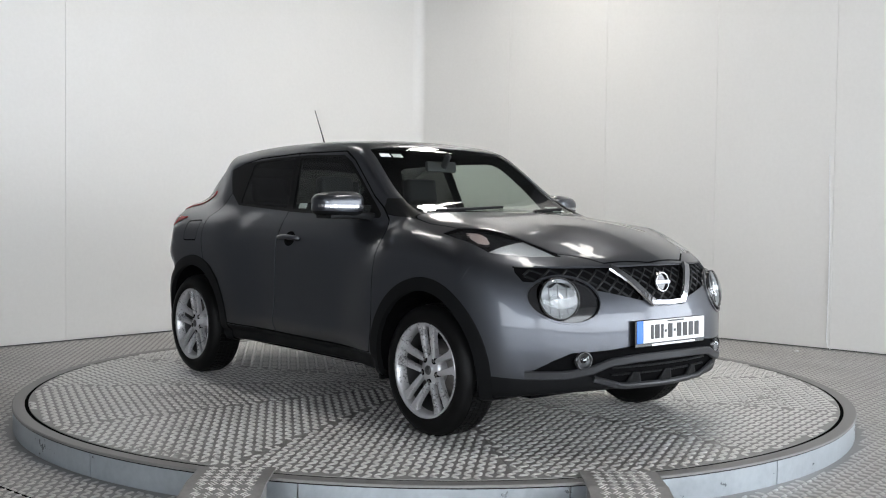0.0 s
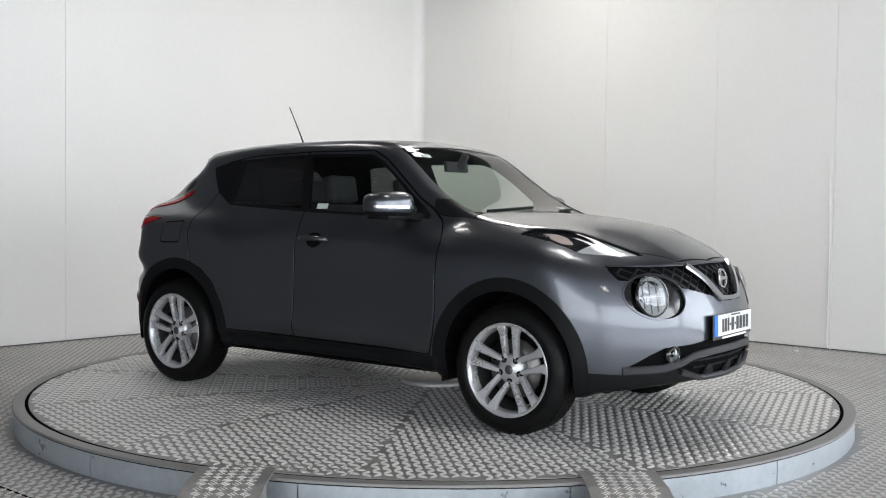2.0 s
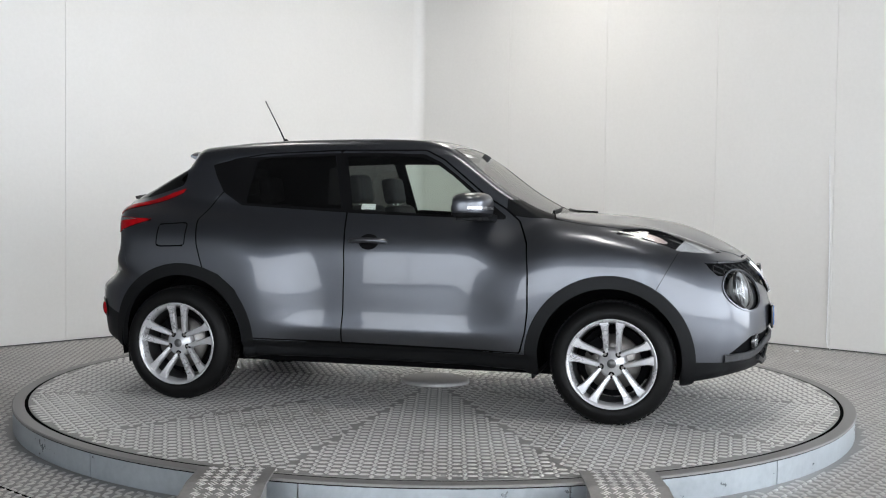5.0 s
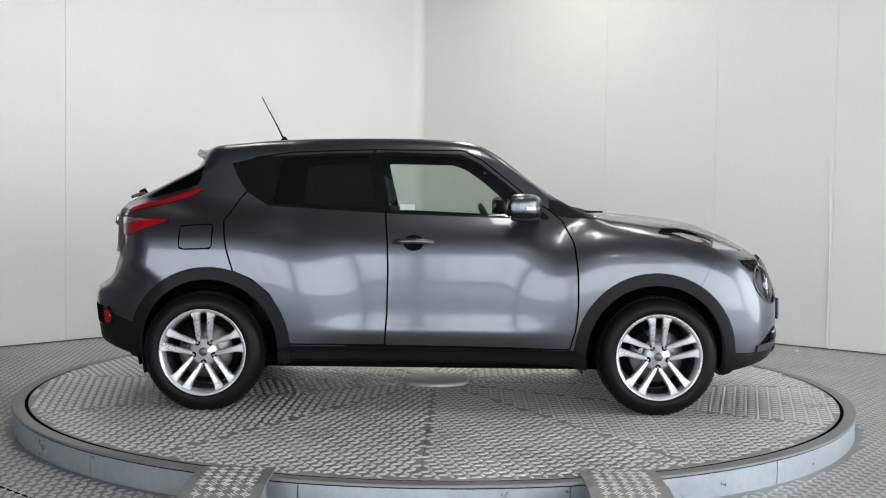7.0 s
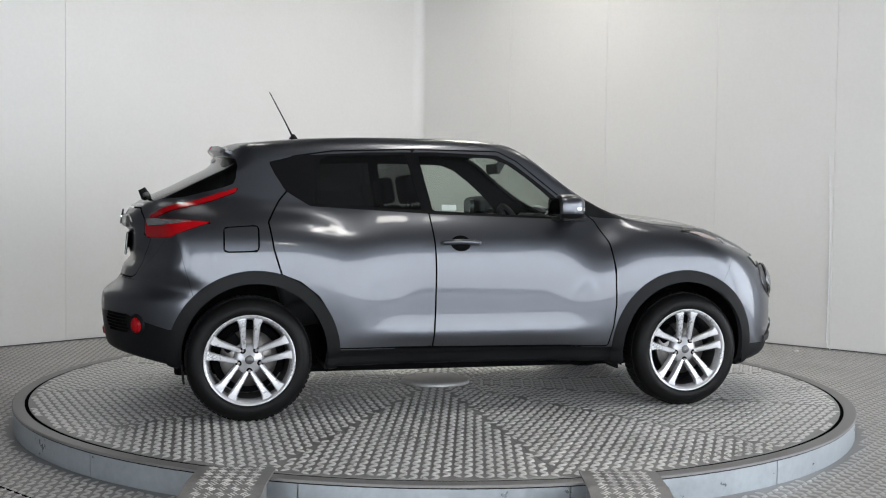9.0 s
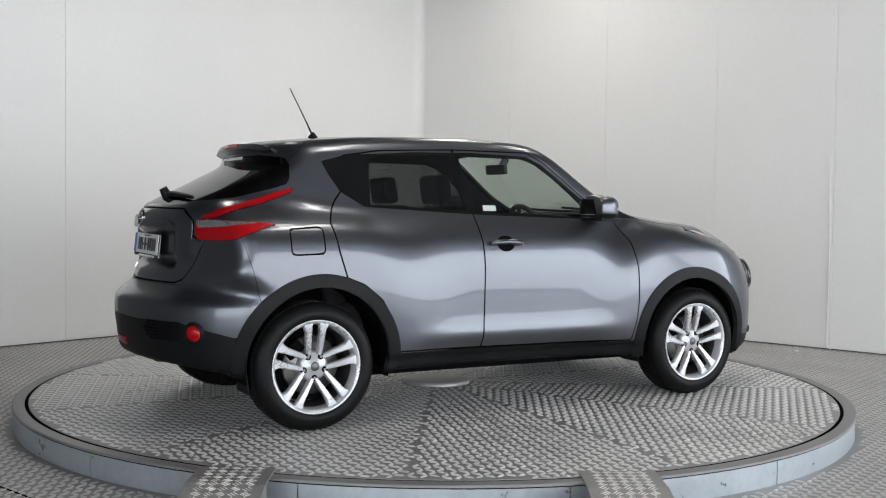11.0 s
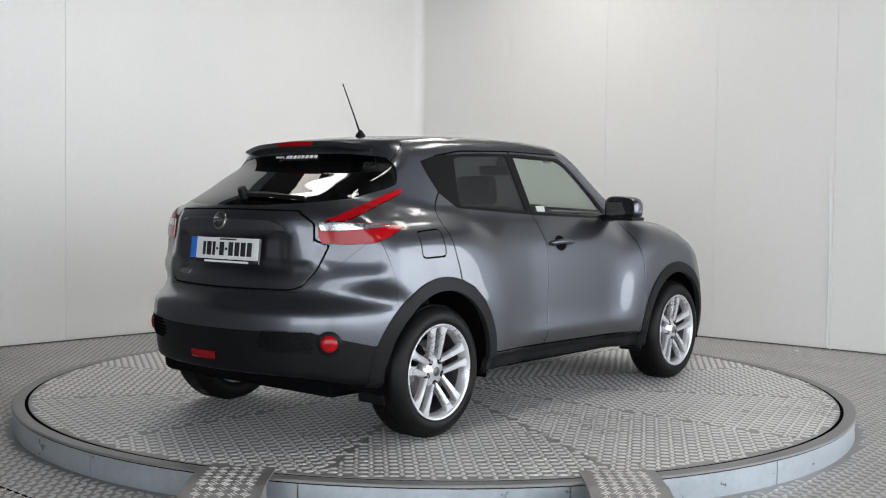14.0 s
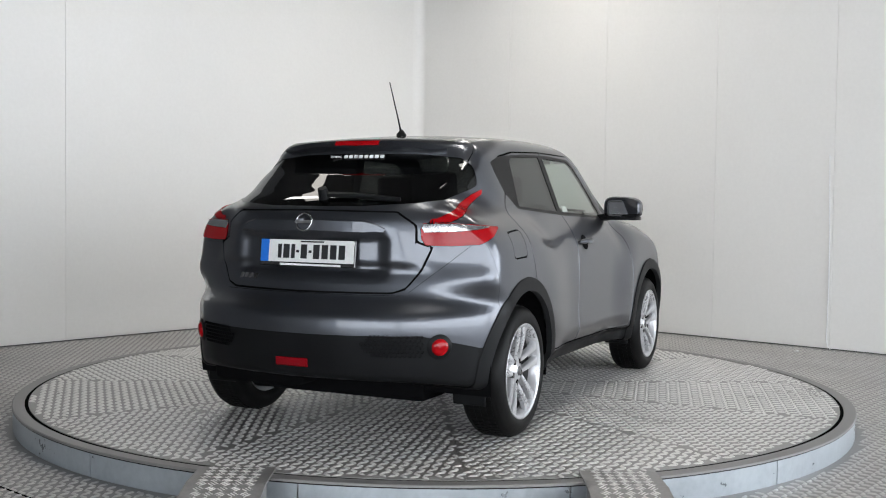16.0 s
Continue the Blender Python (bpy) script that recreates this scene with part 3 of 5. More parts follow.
def side_width(x, z):
    rise = 0.75 * np.clip(z - 0.42, 0, 1)
    wf = 1 - smooth(np.hypot(np.clip(1.27 - x, 0, 3), rise), 0.40, 0.92)
    wr = 1 - smooth(np.hypot(np.clip(x + 1.26, 0, 3), rise), 0.40, 0.98)
    # the shoulder dips between the doors and the wings
    dip = 0.060 * np.exp(-((x - 0.70) / 0.16) ** 2) + 0.030 * np.exp(-((x + 0.76) / 0.15) ** 2)
    low, z = z, z + dip * smooth(z, 0.60, 0.88)
    w = SEC_DOOR(z) * (1 - wf - wr) + SEC_FENDER(z) * wf + SEC_HAUNCH(z) * wr
    w = w - 0.10 * np.clip(x - 1.45, 0, 1) ** 1.5 - 0.10 * np.clip(-1.45 - x, 0, 1) ** 1.5
    w = w - 0.035 * (1 - smooth(low, 0.325, 0.375)) * smooth(x, -0.95, -0.75) * (1 - smooth(x, 0.72, 0.9))
    return w + 0.004 * np.sin(np.pi * np.clip((x + 0.9) / 1.7, 0, 1))


def body_field(x, y, z):
    """Below nought inside the car's shell, in the car's own space (x forwards, z up from the ground)."""
    a = np.sqrt(y * y + 1e-5)
    front = (x - (NOSE(z) - 0.33 * a ** 2 - 0.5 * a ** 6)) * 0.85
    rear_drop = 0.37 * a ** 2 + 0.45 * a ** 6 * (1 - smooth(z, 0.62, 0.85))
    recess = 0.030 * (1 - smooth(a, 0.34, 0.45)) * smooth(z, 0.78, 0.87) * (1 - smooth(z, 0.985, 1.03))
    rear = (TAIL(z) + rear_drop + recess - x) * 0.8
    pod = 0.028 * np.exp(-((x - 1.48) / 0.24) ** 2 - ((a - 0.63) / 0.11) ** 2)
    lower = smax(a - side_width(x, z), z - (TOP_LINE(x) + pod - a ** 2 * np.interp(x, [0.85, 1.8], [0.05, 0.29])), 0.08)
    lower = smax(lower, front, 0.09)
    lower = smax(lower, rear, 0.06)
    g = 0.708 - 0.316 * (z - 1.125) - 0.50 * np.clip(-1.10 - x, 0, 1) ** 2 - 0.055 * np.clip(x - 0.2, 0, 1)
    house = smax((a - g) * 0.95, z - (ROOF(x) - 0.085 * a ** 2), 0.09)
    house = smax(house, (x - (SCREEN(z) + 0.02 - 0.10 * a ** 2)) * 0.62, 0.045)
    house = smax(house, rear * 0.8, 0.05)
    house = smax(house, 0.9 - z, 0.02)
    return smax(smin(lower, house, 0.05 + 0.03 * smooth(-x, 1.05, 1.35)), BELLY(x) - z, 0.03)


def gradient(p, e=0.002):
    x, y, z = p.T
    g = np.stack([body_field(x + e, y, z) - body_field(x - e, y, z), body_field(x, y + e, z) - body_field(x, y - e, z), body_field(x, y, z + e) - body_field(x, y, z - e)], 1)
    return g / (2 * e)


def settle(p, rounds=4):
    for _ in range(rounds):
        g = gradient(p)
        p = p - (body_field(*p.T) / np.maximum((g ** 2).sum(1), 0.05))[:, None] * g
    return p


def shell(cell=0.024):
    """The body's surface as quads (surface nets), set onto the field."""
    ax = [np.arange(-2.2, 2.25, cell), np.arange(-1.0 + cell / 2, 1.0, cell), np.arange(0.12, 1.68, cell)]
    X, Y, Z = np.meshgrid(*ax, indexing="ij")
    f = body_field(X, Y, Z)
    inside = f < 0
    n = tuple(s - 1 for s in f.shape)
    count, acc = np.zeros(n), np.zeros((*n, 3))
    corner = [(i, j, k) for i in (0, 1) for j in (0, 1) for k in (0, 1)]
    view = lambda arr, c: arr[c[0]:c[0] + n[0], c[1]:c[1] + n[1], c[2]:c[2] + n[2]]
    for a in corner:
        for axis in range(3):
            if a[axis]:
                continue
            b = tuple(1 if q == axis else a[q] for q in range(3))
            fa, fb = view(f, a), view(f, b)
            cross = (fa < 0) != (fb < 0)
            t = np.where(cross, fa / np.where(cross, fa - fb, 1), 0)
            count += cross
            for q in range(3):
                acc[..., q] += np.where(cross, a[q] + (t if q == axis else 0), 0)
    live = count > 0
    index = -np.ones(n, int)
    index[live] = np.arange(live.sum())
    base = np.argwhere(live)
    verts = (base + acc[live] / count[live][:, None]) * cell + np.array([a[0] for a in ax])
    quads = []
    for axis in range(3):
        u, v = [q for q in range(3) if q != axis]
        lo = [slice(None)] * 3
        hi = [slice(None)] * 3
        lo[axis], hi[axis] = slice(0, -1), slice(1, None)
        flip = inside[tuple(lo)] != inside[tuple(hi)]
        for e in np.argwhere(flip):
            if e[u] < 1 or e[v] < 1 or e[u] >= n[u] or e[v] >= n[v]:
                continue
            q = []
            for du, dv in ((-1, -1), (0, -1), (0, 0), (-1, 0)):
                c = e.copy()
                c[u] += du
                c[v] += dv
                q.append(index[tuple(c)])
            out = inside[tuple(e)]
            if (axis == 1) == bool(out):
                q = q[::-1]
            quads.append(q)
    return settle(verts, 6), np.array(quads)


def tri_split(V, F, tags, g, level=0.0):
    """Cuts triangles where g passes level; returns verts, faces, tags and g of the verts."""
    s = g > level
    m = s[F].sum(1)
    whole = (m == 0) | (m == 3)
    newV, newG, faces, ftags, cache = [], [], [], [], {}

    def cut(a, b):
        key = (a, b) if a < b else (b, a)
        if key not in cache:
            a, b = key
            t = min(max((level - g[a]) / (g[b] - g[a]), 0.02), 0.98)
            cache[key] = len(V) + len(newV)
            newV.append(V[a] + t * (V[b] - V[a]))
            newG.append(level)
        return cache[key]
    for fi in np.flatnonzero(~whole):
        f = [int(q) for q in F[fi]]
        lone = [q for q in range(3) if s[f[q]] != s[f[(q + 1) % 3]] and s[f[q]] != s[f[(q + 2) % 3]]][0]
        a, b, c = f[lone], f[(lone + 1) % 3], f[(lone + 2) % 3]
        ab, ac = cut(a, b), cut(a, c)
        faces += [(a, ab, ac), (ab, b, c), (ab, c, ac)]
        ftags += [tags[fi]] * 3
    V2 = np.concatenate([V, np.array(newV).reshape(-1, 3)])
    return V2, np.concatenate([F[whole], np.array(faces, int).reshape(-1, 3)]), np.concatenate([tags[whole], np.array(ftags, int).reshape(-1)])


def poly_dist(px, py, pts, rounding=0.0):
    """Signed distance to a closed polygon, below nought inside, its corners rounded."""
    P = np.array(pts, float)
    d = np.full(px.shape, 1e9)
    inside = np.zeros(px.shape, bool)
    for (ax, ay), (bx, by) in zip(P, np.roll(P, -1, 0)):
        ex, ey = bx - ax, by - ay
        t = np.clip(((px - ax) * ex + (py - ay) * ey) / (ex * ex + ey * ey + 1e-12), 0, 1)
        d = np.minimum(d, np.hypot(px - ax - t * ex, py - ay - t * ey))
        if ay != by:
            inside ^= ((ay > py) != (by > py)) & (px < (bx - ax) * (py - ay) / (by - ay) + ax)
    return np.where(inside, -d, d) - rounding


ARCH_F, ARCH_R = (1.247, 0.345), (-1.236, 0.350)
ARCH_OUT, ARCH_IN = 0.452, 0.385
HUB_Z, WHEELBASE = 0.330, 2.53

# outlines in the side view (x, z), the front and rear views (|y|, z) and the top view (x, |y|)
WIN_FRONT = [(-0.235, 1.135), (-0.30, 1.435), (0.13, 1.432), (0.22, 1.40), (0.33, 1.325), (0.44, 1.235), (0.545, 1.135), (0.545, 1.105)]
WIN_REAR = [(-0.90, 1.165), (-0.86, 1.405), (-0.80, 1.420), (-0.385, 1.437), (-0.315, 1.140)]
WIN_TIP = [(-0.925, 1.170), (-1.02, 1.225), (-1.09, 1.32), (-1.12, 1.375), (-1.00, 1.395), (-0.895, 1.403)]
DLO = [(-0.20, 1.108), (-0.40, 1.118), (-0.93, 1.146), (-1.06, 1.225), (-1.12, 1.32), (-1.15, 1.385), (-1.00, 1.424), (-0.60, 1.452), (-0.20, 1.462), (0.16, 1.452), (0.26, 1.405), (0.38, 1.315), (0.52, 1.205), (0.655, 1.105), (0.655, 1.085)]
DOOR_F = [(-0.262, 0.372), (-0.250, 0.55), (-0.246, 0.80), (-0.252, 0.95), (-0.268, 1.12), (-0.345, 1.475), (0.17, 1.475), (0.28, 1.42), (0.40, 1.325), (0.55, 1.205), (0.66, 1.140), (0.735, 1.078), (0.79, 0.96), (0.808, 0.80), (0.812, 0.60), (0.80, 0.48), (0.768, 0.362)]
DOOR_R = [(-0.262, 0.372), (-0.250, 0.55), (-0.246, 0.80), (-0.252, 0.95), (-0.268, 1.12), (-0.345, 1.475), (-0.80, 1.455), (-1.02, 1.42), (-1.10, 1.34), (-1.05, 1.235), (-1.10, 1.175), (-1.165, 1.06), (-1.14, 0.91), (-1.10, 0.78), (-1.00, 0.74), (-0.90, 0.66), (-0.835, 0.55), (-0.795, 0.38)]
FLAP = [(-1.40, 0.90), (-1.40, 1.03), (-1.22, 1.04), (-1.22, 0.905)]
# outlines on the rear corners: along the diagonal of the plan, and z
BOOMERANG = [(0.500, 1.078), (0.590, 1.080), (0.640, 1.101), (0.75, 1.156), (0.862, 1.216), (0.868, 1.236), (0.80, 1.212), (0.66, 1.145), (0.56, 1.102)]
TAIL_CLEAR = [(0.470, 1.068), (0.60, 1.070), (0.70, 1.062), (0.80, 1.055), (0.72, 1.046), (0.60, 1.036), (0.480, 1.032), (0.468, 1.048)]
# the lamps on top of the wings: whole, light guide and indicator (x, |y|)
LAMP_TOP = [(1.27, 0.758), (1.31, 0.685), (1.375, 0.660), (1.465, 0.625), (1.585, 0.572), (1.715, 0.520), (1.815, 0.487), (1.75, 0.610), (1.668, 0.693), (1.594, 0.742), (1.49, 0.752), (1.38, 0.760)]
LAMP_GUIDE = [(1.582, 0.738), (1.618, 0.630), (1.628, 0.555), (1.733, 0.518), (1.808, 0.494), (1.748, 0.605), (1.664, 0.690)]
LAMP_BULB = [(1.37, 0.692), (1.424, 0.672), (1.50, 0.675), (1.544, 0.705), (1.494, 0.728), (1.428, 0.722)]
TAIL_RED = [(0.476, 1.070), (0.60, 1.072), (0.72, 1.063), (0.868, 1.052), (0.80, 1.010), (0.727, 0.978), (0.60, 0.970), (0.484, 0.972), (0.466, 1.00), (0.464, 1.045)]


def cut_body():
    V, Q = shell()
    F = np.concatenate([Q[:, [0, 1, 2]], Q[:, [0, 2, 3]]])
    tags = np.zeros(len(F), int)
    away = 9.0

    sg = lambda V: np.where((np.abs(V[:, 1]) > 0.45), 0.0, away)
    front = lambda V, x0: np.where(V[:, 0] > x0, 0.0, away)
    rear = lambda V, x0: np.where(V[:, 0] < x0, 0.0, away)
    side_poly = lambda pts, r=0.0: (lambda V: poly_dist(V[:, 0], V[:, 2], pts, r) + sg(V))
    front_poly = lambda pts, r, x0: (lambda V: poly_dist(np.abs(V[:, 1]), V[:, 2], pts, r) + front(V, x0))
    rear_poly = lambda pts, r, x0: (lambda V: poly_dist(np.abs(V[:, 1]), V[:, 2], pts, r) + rear(V, x0))
    circle = lambda c, r: (lambda V: np.hypot(V[:, 0] - c[0], V[:, 2] - c[1]) - r + sg(V))
    corner_poly = lambda pts, r: (lambda V: poly_dist((V[:, 0] + 1.9 + np.abs(V[:, 1])) * 0.7071, V[:, 2], pts, r) + np.where((V[:, 0] < -1.1) & (np.abs(V[:, 1]) > 0.4), 0.0, away))

    def screen_dist(V):
        x, y, z = V.T
        a = np.abs(y)
        g = 0.708 - 0.316 * (z - 1.125) - 0.055 * np.clip(x - 0.2, 0, 1)
        d = np.maximum(a - (g - 0.056), z - (1.512 - 0.09 * a ** 2))
        return np.maximum(d, 1.126 - 0.02 * a ** 2 - z) + np.where((x > 0.12) & (x < 1.02), 0, away)

    def hatch_glass(V):
        x, y, z = V.T
        u = (x + 1.9 + np.abs(y)) * 0.7071
        pts = [(-0.3, 1.146), (0.20, 1.149), (0.445, 1.166), (0.62, 1.186), (0.80, 1.240), (0.846, 1.262), (0.850, 1.30), (0.838, 1.36), (0.79, 1.402), (0.60, 1.420), (-0.3, 1.426)]
        return poly_dist(u, z, pts, 0.0) + rear(V, -1.05)

    def hood(V):
        x, y, z = V.T
        pts = [(0.88, 0.0), (0.90, 0.50), (0.93, 0.675), (1.10, 0.705), (1.30, 0.690), (1.50, 0.635), (1.70, 0.545), (1.80, 0.48), (1.93, 0.30), (1.965, 0.0)]
        full = pts + [(px, -py) for px, py in pts[-2:0:-1]]
        return poly_dist(x, y, full, 0.0) + np.where(z > 0.82, 0, away)

    def headlamp_top(V):
        x, y, z = V.T
        return poly_dist(x, np.abs(y), LAMP_TOP, 0.004) + np.where(z > 0.82, 0, away)

    lamp_piece = lambda pts: (lambda V: poly_dist(V[:, 0], np.abs(V[:, 1]), pts, 0.0) + np.where(V[:, 2] > 0.82, 0, away))

    tailgate = [(0.0, 0.742), (0.44, 0.745), (0.50, 0.765), (0.565, 0.86), (0.60, 0.96), (0.535, 0.985), (0.53, 1.06), (0.50, 1.085), (0.44, 1.125), (0.0, 1.130)]
    tg_full = tailgate + [(-py, pz) for py, pz in tailgate[::-1]]
    grille = [(0.0, 0.872), (0.25, 0.868), (0.53, 0.866), (0.715, 0.870), (0.725, 0.845), (0.715, 0.805), (0.64, 0.80), (0.565, 0.790), (0.38, 0.757), (0.14, 0.705), (0.10, 0.688), (0.0, 0.685)]
    gr_full = grille + [(-py, pz) for py, pz in grille[::-1]]
    intake = [(0.0, 0.505), (0.235, 0.500), (0.40, 0.482), (0.57, 0.474), (0.64, 0.440), (0.737, 0.372), (0.60, 0.376), (0.50, 0.372), (0.44, 0.345), (0.30, 0.305), (0.0, 0.300)]
    in_full = intake + [(-py, pz) for py, pz in intake[::-1]]
    cen = lambda full, gate: (lambda V: poly_dist(V[:, 1], V[:, 2], full, 0.0) + gate(V))
    G = 0.0050
    # name, distance, joint round it, what becomes of it
    cuts = [
        ("arch_opening_f", circle(ARCH_F, ARCH_IN), 0.0), ("arch_opening_r", circle(ARCH_R, ARCH_IN), 0.0),
        ("arch_trim_f", circle(ARCH_F, ARCH_OUT), 0.0015), ("arch_trim_r", circle(ARCH_R, ARCH_OUT), 0.0015),
        ("sill", lambda V: poly_dist(V[:, 0], V[:, 2], [(-1.2, 0.05), (-1.2, 0.374), (-0.25, 0.367), (1.2, 0.350), (1.2, 0.05)]) + sg(V), 0.0015),
        ("window_f", side_poly(WIN_FRONT, 0.008), 0.0), ("window_r", side_poly(WIN_REAR, 0.008), 0.0), ("window_tip", side_poly(WIN_TIP, 0.004), 0.0),
        ("windscreen", screen_dist, 0.0), ("hatch_glass", hatch_glass, 0.0),
        ("dlo_trim", side_poly(DLO, 0.0), 0.001),
        ("tail_boomerang", corner_poly(BOOMERANG, 0.003), 0.0015), ("tail_clear", corner_poly(TAIL_CLEAR, 0.002), 0.001), ("tail_red", corner_poly(TAIL_RED, 0.003), 0.001),
        ("headlamp_hole", lambda V: np.hypot((np.abs(V[:, 1]) - 0.600) / 0.084, (V[:, 2] - 0.730) / 0.096) * 0.09 - 0.09 + front(V, 1.4), 0.0),
        ("headlamp_bezel", lambda V: np.hypot((np.abs(V[:, 1]) - 0.568) / 0.152, (V[:, 2] - 0.722) / 0.108) * 0.12 - 0.12 + front(V, 1.4), 0.0015),
        ("lamp_guide", lamp_piece(LAMP_GUIDE), 0.0), ("lamp_bulb", lamp_piece(LAMP_BULB), 0.0),
        ("front_lamp", headlamp_top, 0.0015),
        ("grille", cen(gr_full, lambda V: front(V, 1.5)), 0.0015),
        ("intake", cen(in_full, lambda V: front(V, 1.5)), 0.0015),
        ("lower_bumper_f", lambda V: poly_dist(V[:, 0], V[:, 2], [(1.2, 0.05), (1.2, 0.352), (1.70, 0.352), (1.90, 0.345), (1.96, 0.40), (2.3, 0.40), (2.3, 0.05)]), 0.0015),
        ("lower_bumper_r", lambda V: poly_dist(V[:, 0], V[:, 2], [(-1.3, 0.05), (-1.3, 0.490), (-1.68, 0.490), (-1.83, 0.53), (-1.90, 0.555), (-2.3, 0.545), (-2.3, 0.05)]), 0.0015),
        ("front_door", side_poly(DOOR_F), G), ("rear_door", side_poly(DOOR_R), G),
        ("fuel_flap", side_poly([(p[0] + (0.02 if p[0] < -1.3 else -0.02), p[1] + (0.02 if p[1] < 1 else -0.02)) for p in FLAP], 0.02), 0.0045),
        ("bonnet", hood, G),
        ("cowl", lambda V: np.maximum(np.maximum(np.abs(V[:, 0] - 0.85) - 0.19, np.abs(V[:, 1]) - 0.69), np.abs(V[:, 2] - 1.12) - 0.075), 0.001),
        ("tailgate", cen(tg_full, lambda V: rear(V, -1.15)), G),
        ("spoiler", lambda V: np.maximum(V[:, 0] + 1.17 + (1.53 - V[:, 2]), 1.37 - V[:, 2]), 0.0025),
        ("bumper_f", lambda V: np.maximum(1.50 + 0.55 * (V[:, 2] - 0.75) - V[:, 0], V[:, 2] - 0.93), 0.0015),
        ("bumper_r", lambda V: np.maximum(V[:, 0] + 1.58 + 0.28 * (V[:, 2] - 0.75), V[:, 2] - 0.735 - 0.9 * np.clip(np.abs(V[:, 1]) - 0.50, 0, 1)), 0.0015),
        ("rear_quarter", lambda V: V[:, 0] + 0.6, 0.0),
        ("front_wing", lambda V: np.maximum(0.7 - V[:, 0], V[:, 2] - 1.14), 0.0),
        ("roof", lambda V: 1.47 - V[:, 2], 0.0),
    ]
    names = ["body_shell"] + [c[0] for c in cuts] + ["joint"]
    joint = len(cuts) + 1
    for k, (name, dist, gap) in enumerate(cuts):
        g = dist(V)
        for level in ((-gap, gap) if gap else (0.0,)):
            V, F, tags = tri_split(V, F, tags, np.clip(g, -0.2, 0.2), level)
            g = dist(V)
        mid = dist(V[F].mean(1))
        tags = np.where((tags == 0) & (mid < -gap), k + 1, tags)
        if gap:
            tags = np.where((tags == 0) & (mid < gap), joint, tags)
    V = settle(V, 1)
    N = gradient(V, 0.012)
    N /= np.linalg.norm(N, axis=1)[:, None]
    return V, F, tags, N, names


def islands(F):
    """The faces of each connected piece, the largest first."""
    label = np.arange(F.max() + 1)
    while True:
        low = label[F].min(1)
        new_label = label.copy()
        for k in range(3):
            np.minimum.at(new_label, F[:, k], low)
        if (new_label == label).all():
            break
        label = new_label
    ids = label[F[:, 0]]
    return sorted((np.flatnonzero(ids == q) for q in np.unique(ids)), key=lambda g: -len(g))


def sheet(name, V, F, N, mat, parent, lift=0.0, label="", depth=0.0):
    """One panel of the body as a mesh with smooth normals, lifted along them by lift (number or array); a rim of that depth turns in."""
    used, inv = np.unique(F, return_inverse=True)
    F2 = inv.reshape(F.shape)
    P, M = V[used], N[used]
    P = P + M * (lift[used][:, None] if isinstance(lift, np.ndarray) else lift)
    if depth:
        e = np.concatenate([F2[:, [0, 1]], F2[:, [1, 2]], F2[:, [2, 0]]])
        key = np.sort(e, 1)
        _, first, cnt = np.unique(key, axis=0, return_index=True, return_counts=True)
        rim = e[first[cnt == 1]]
        n = len(P)
        P = np.concatenate([P, P - M * depth])
        M = np.concatenate([M, M])
        F2 = np.concatenate([F2, np.stack([rim[:, 1], rim[:, 0], rim[:, 0] + n], 1), np.stack([rim[:, 1], rim[:, 0] + n, rim[:, 1] + n], 1)])
        keep = np.zeros(len(P), bool)
        keep[F2.ravel()] = True
        ids = np.cumsum(keep) - 1
        P, M, F2 = P[keep], M[keep], ids[F2]
    ob = fast_mesh(name, P, F2, mat, parent)
    me = ob.data
    me.polygons.foreach_set("use_smooth", [True] * len(me.polygons))
    me.normals_split_custom_set_from_vertices([tuple(map(float, q)) for q in M])
    if label:
        tagged(ob, label)
    return ob


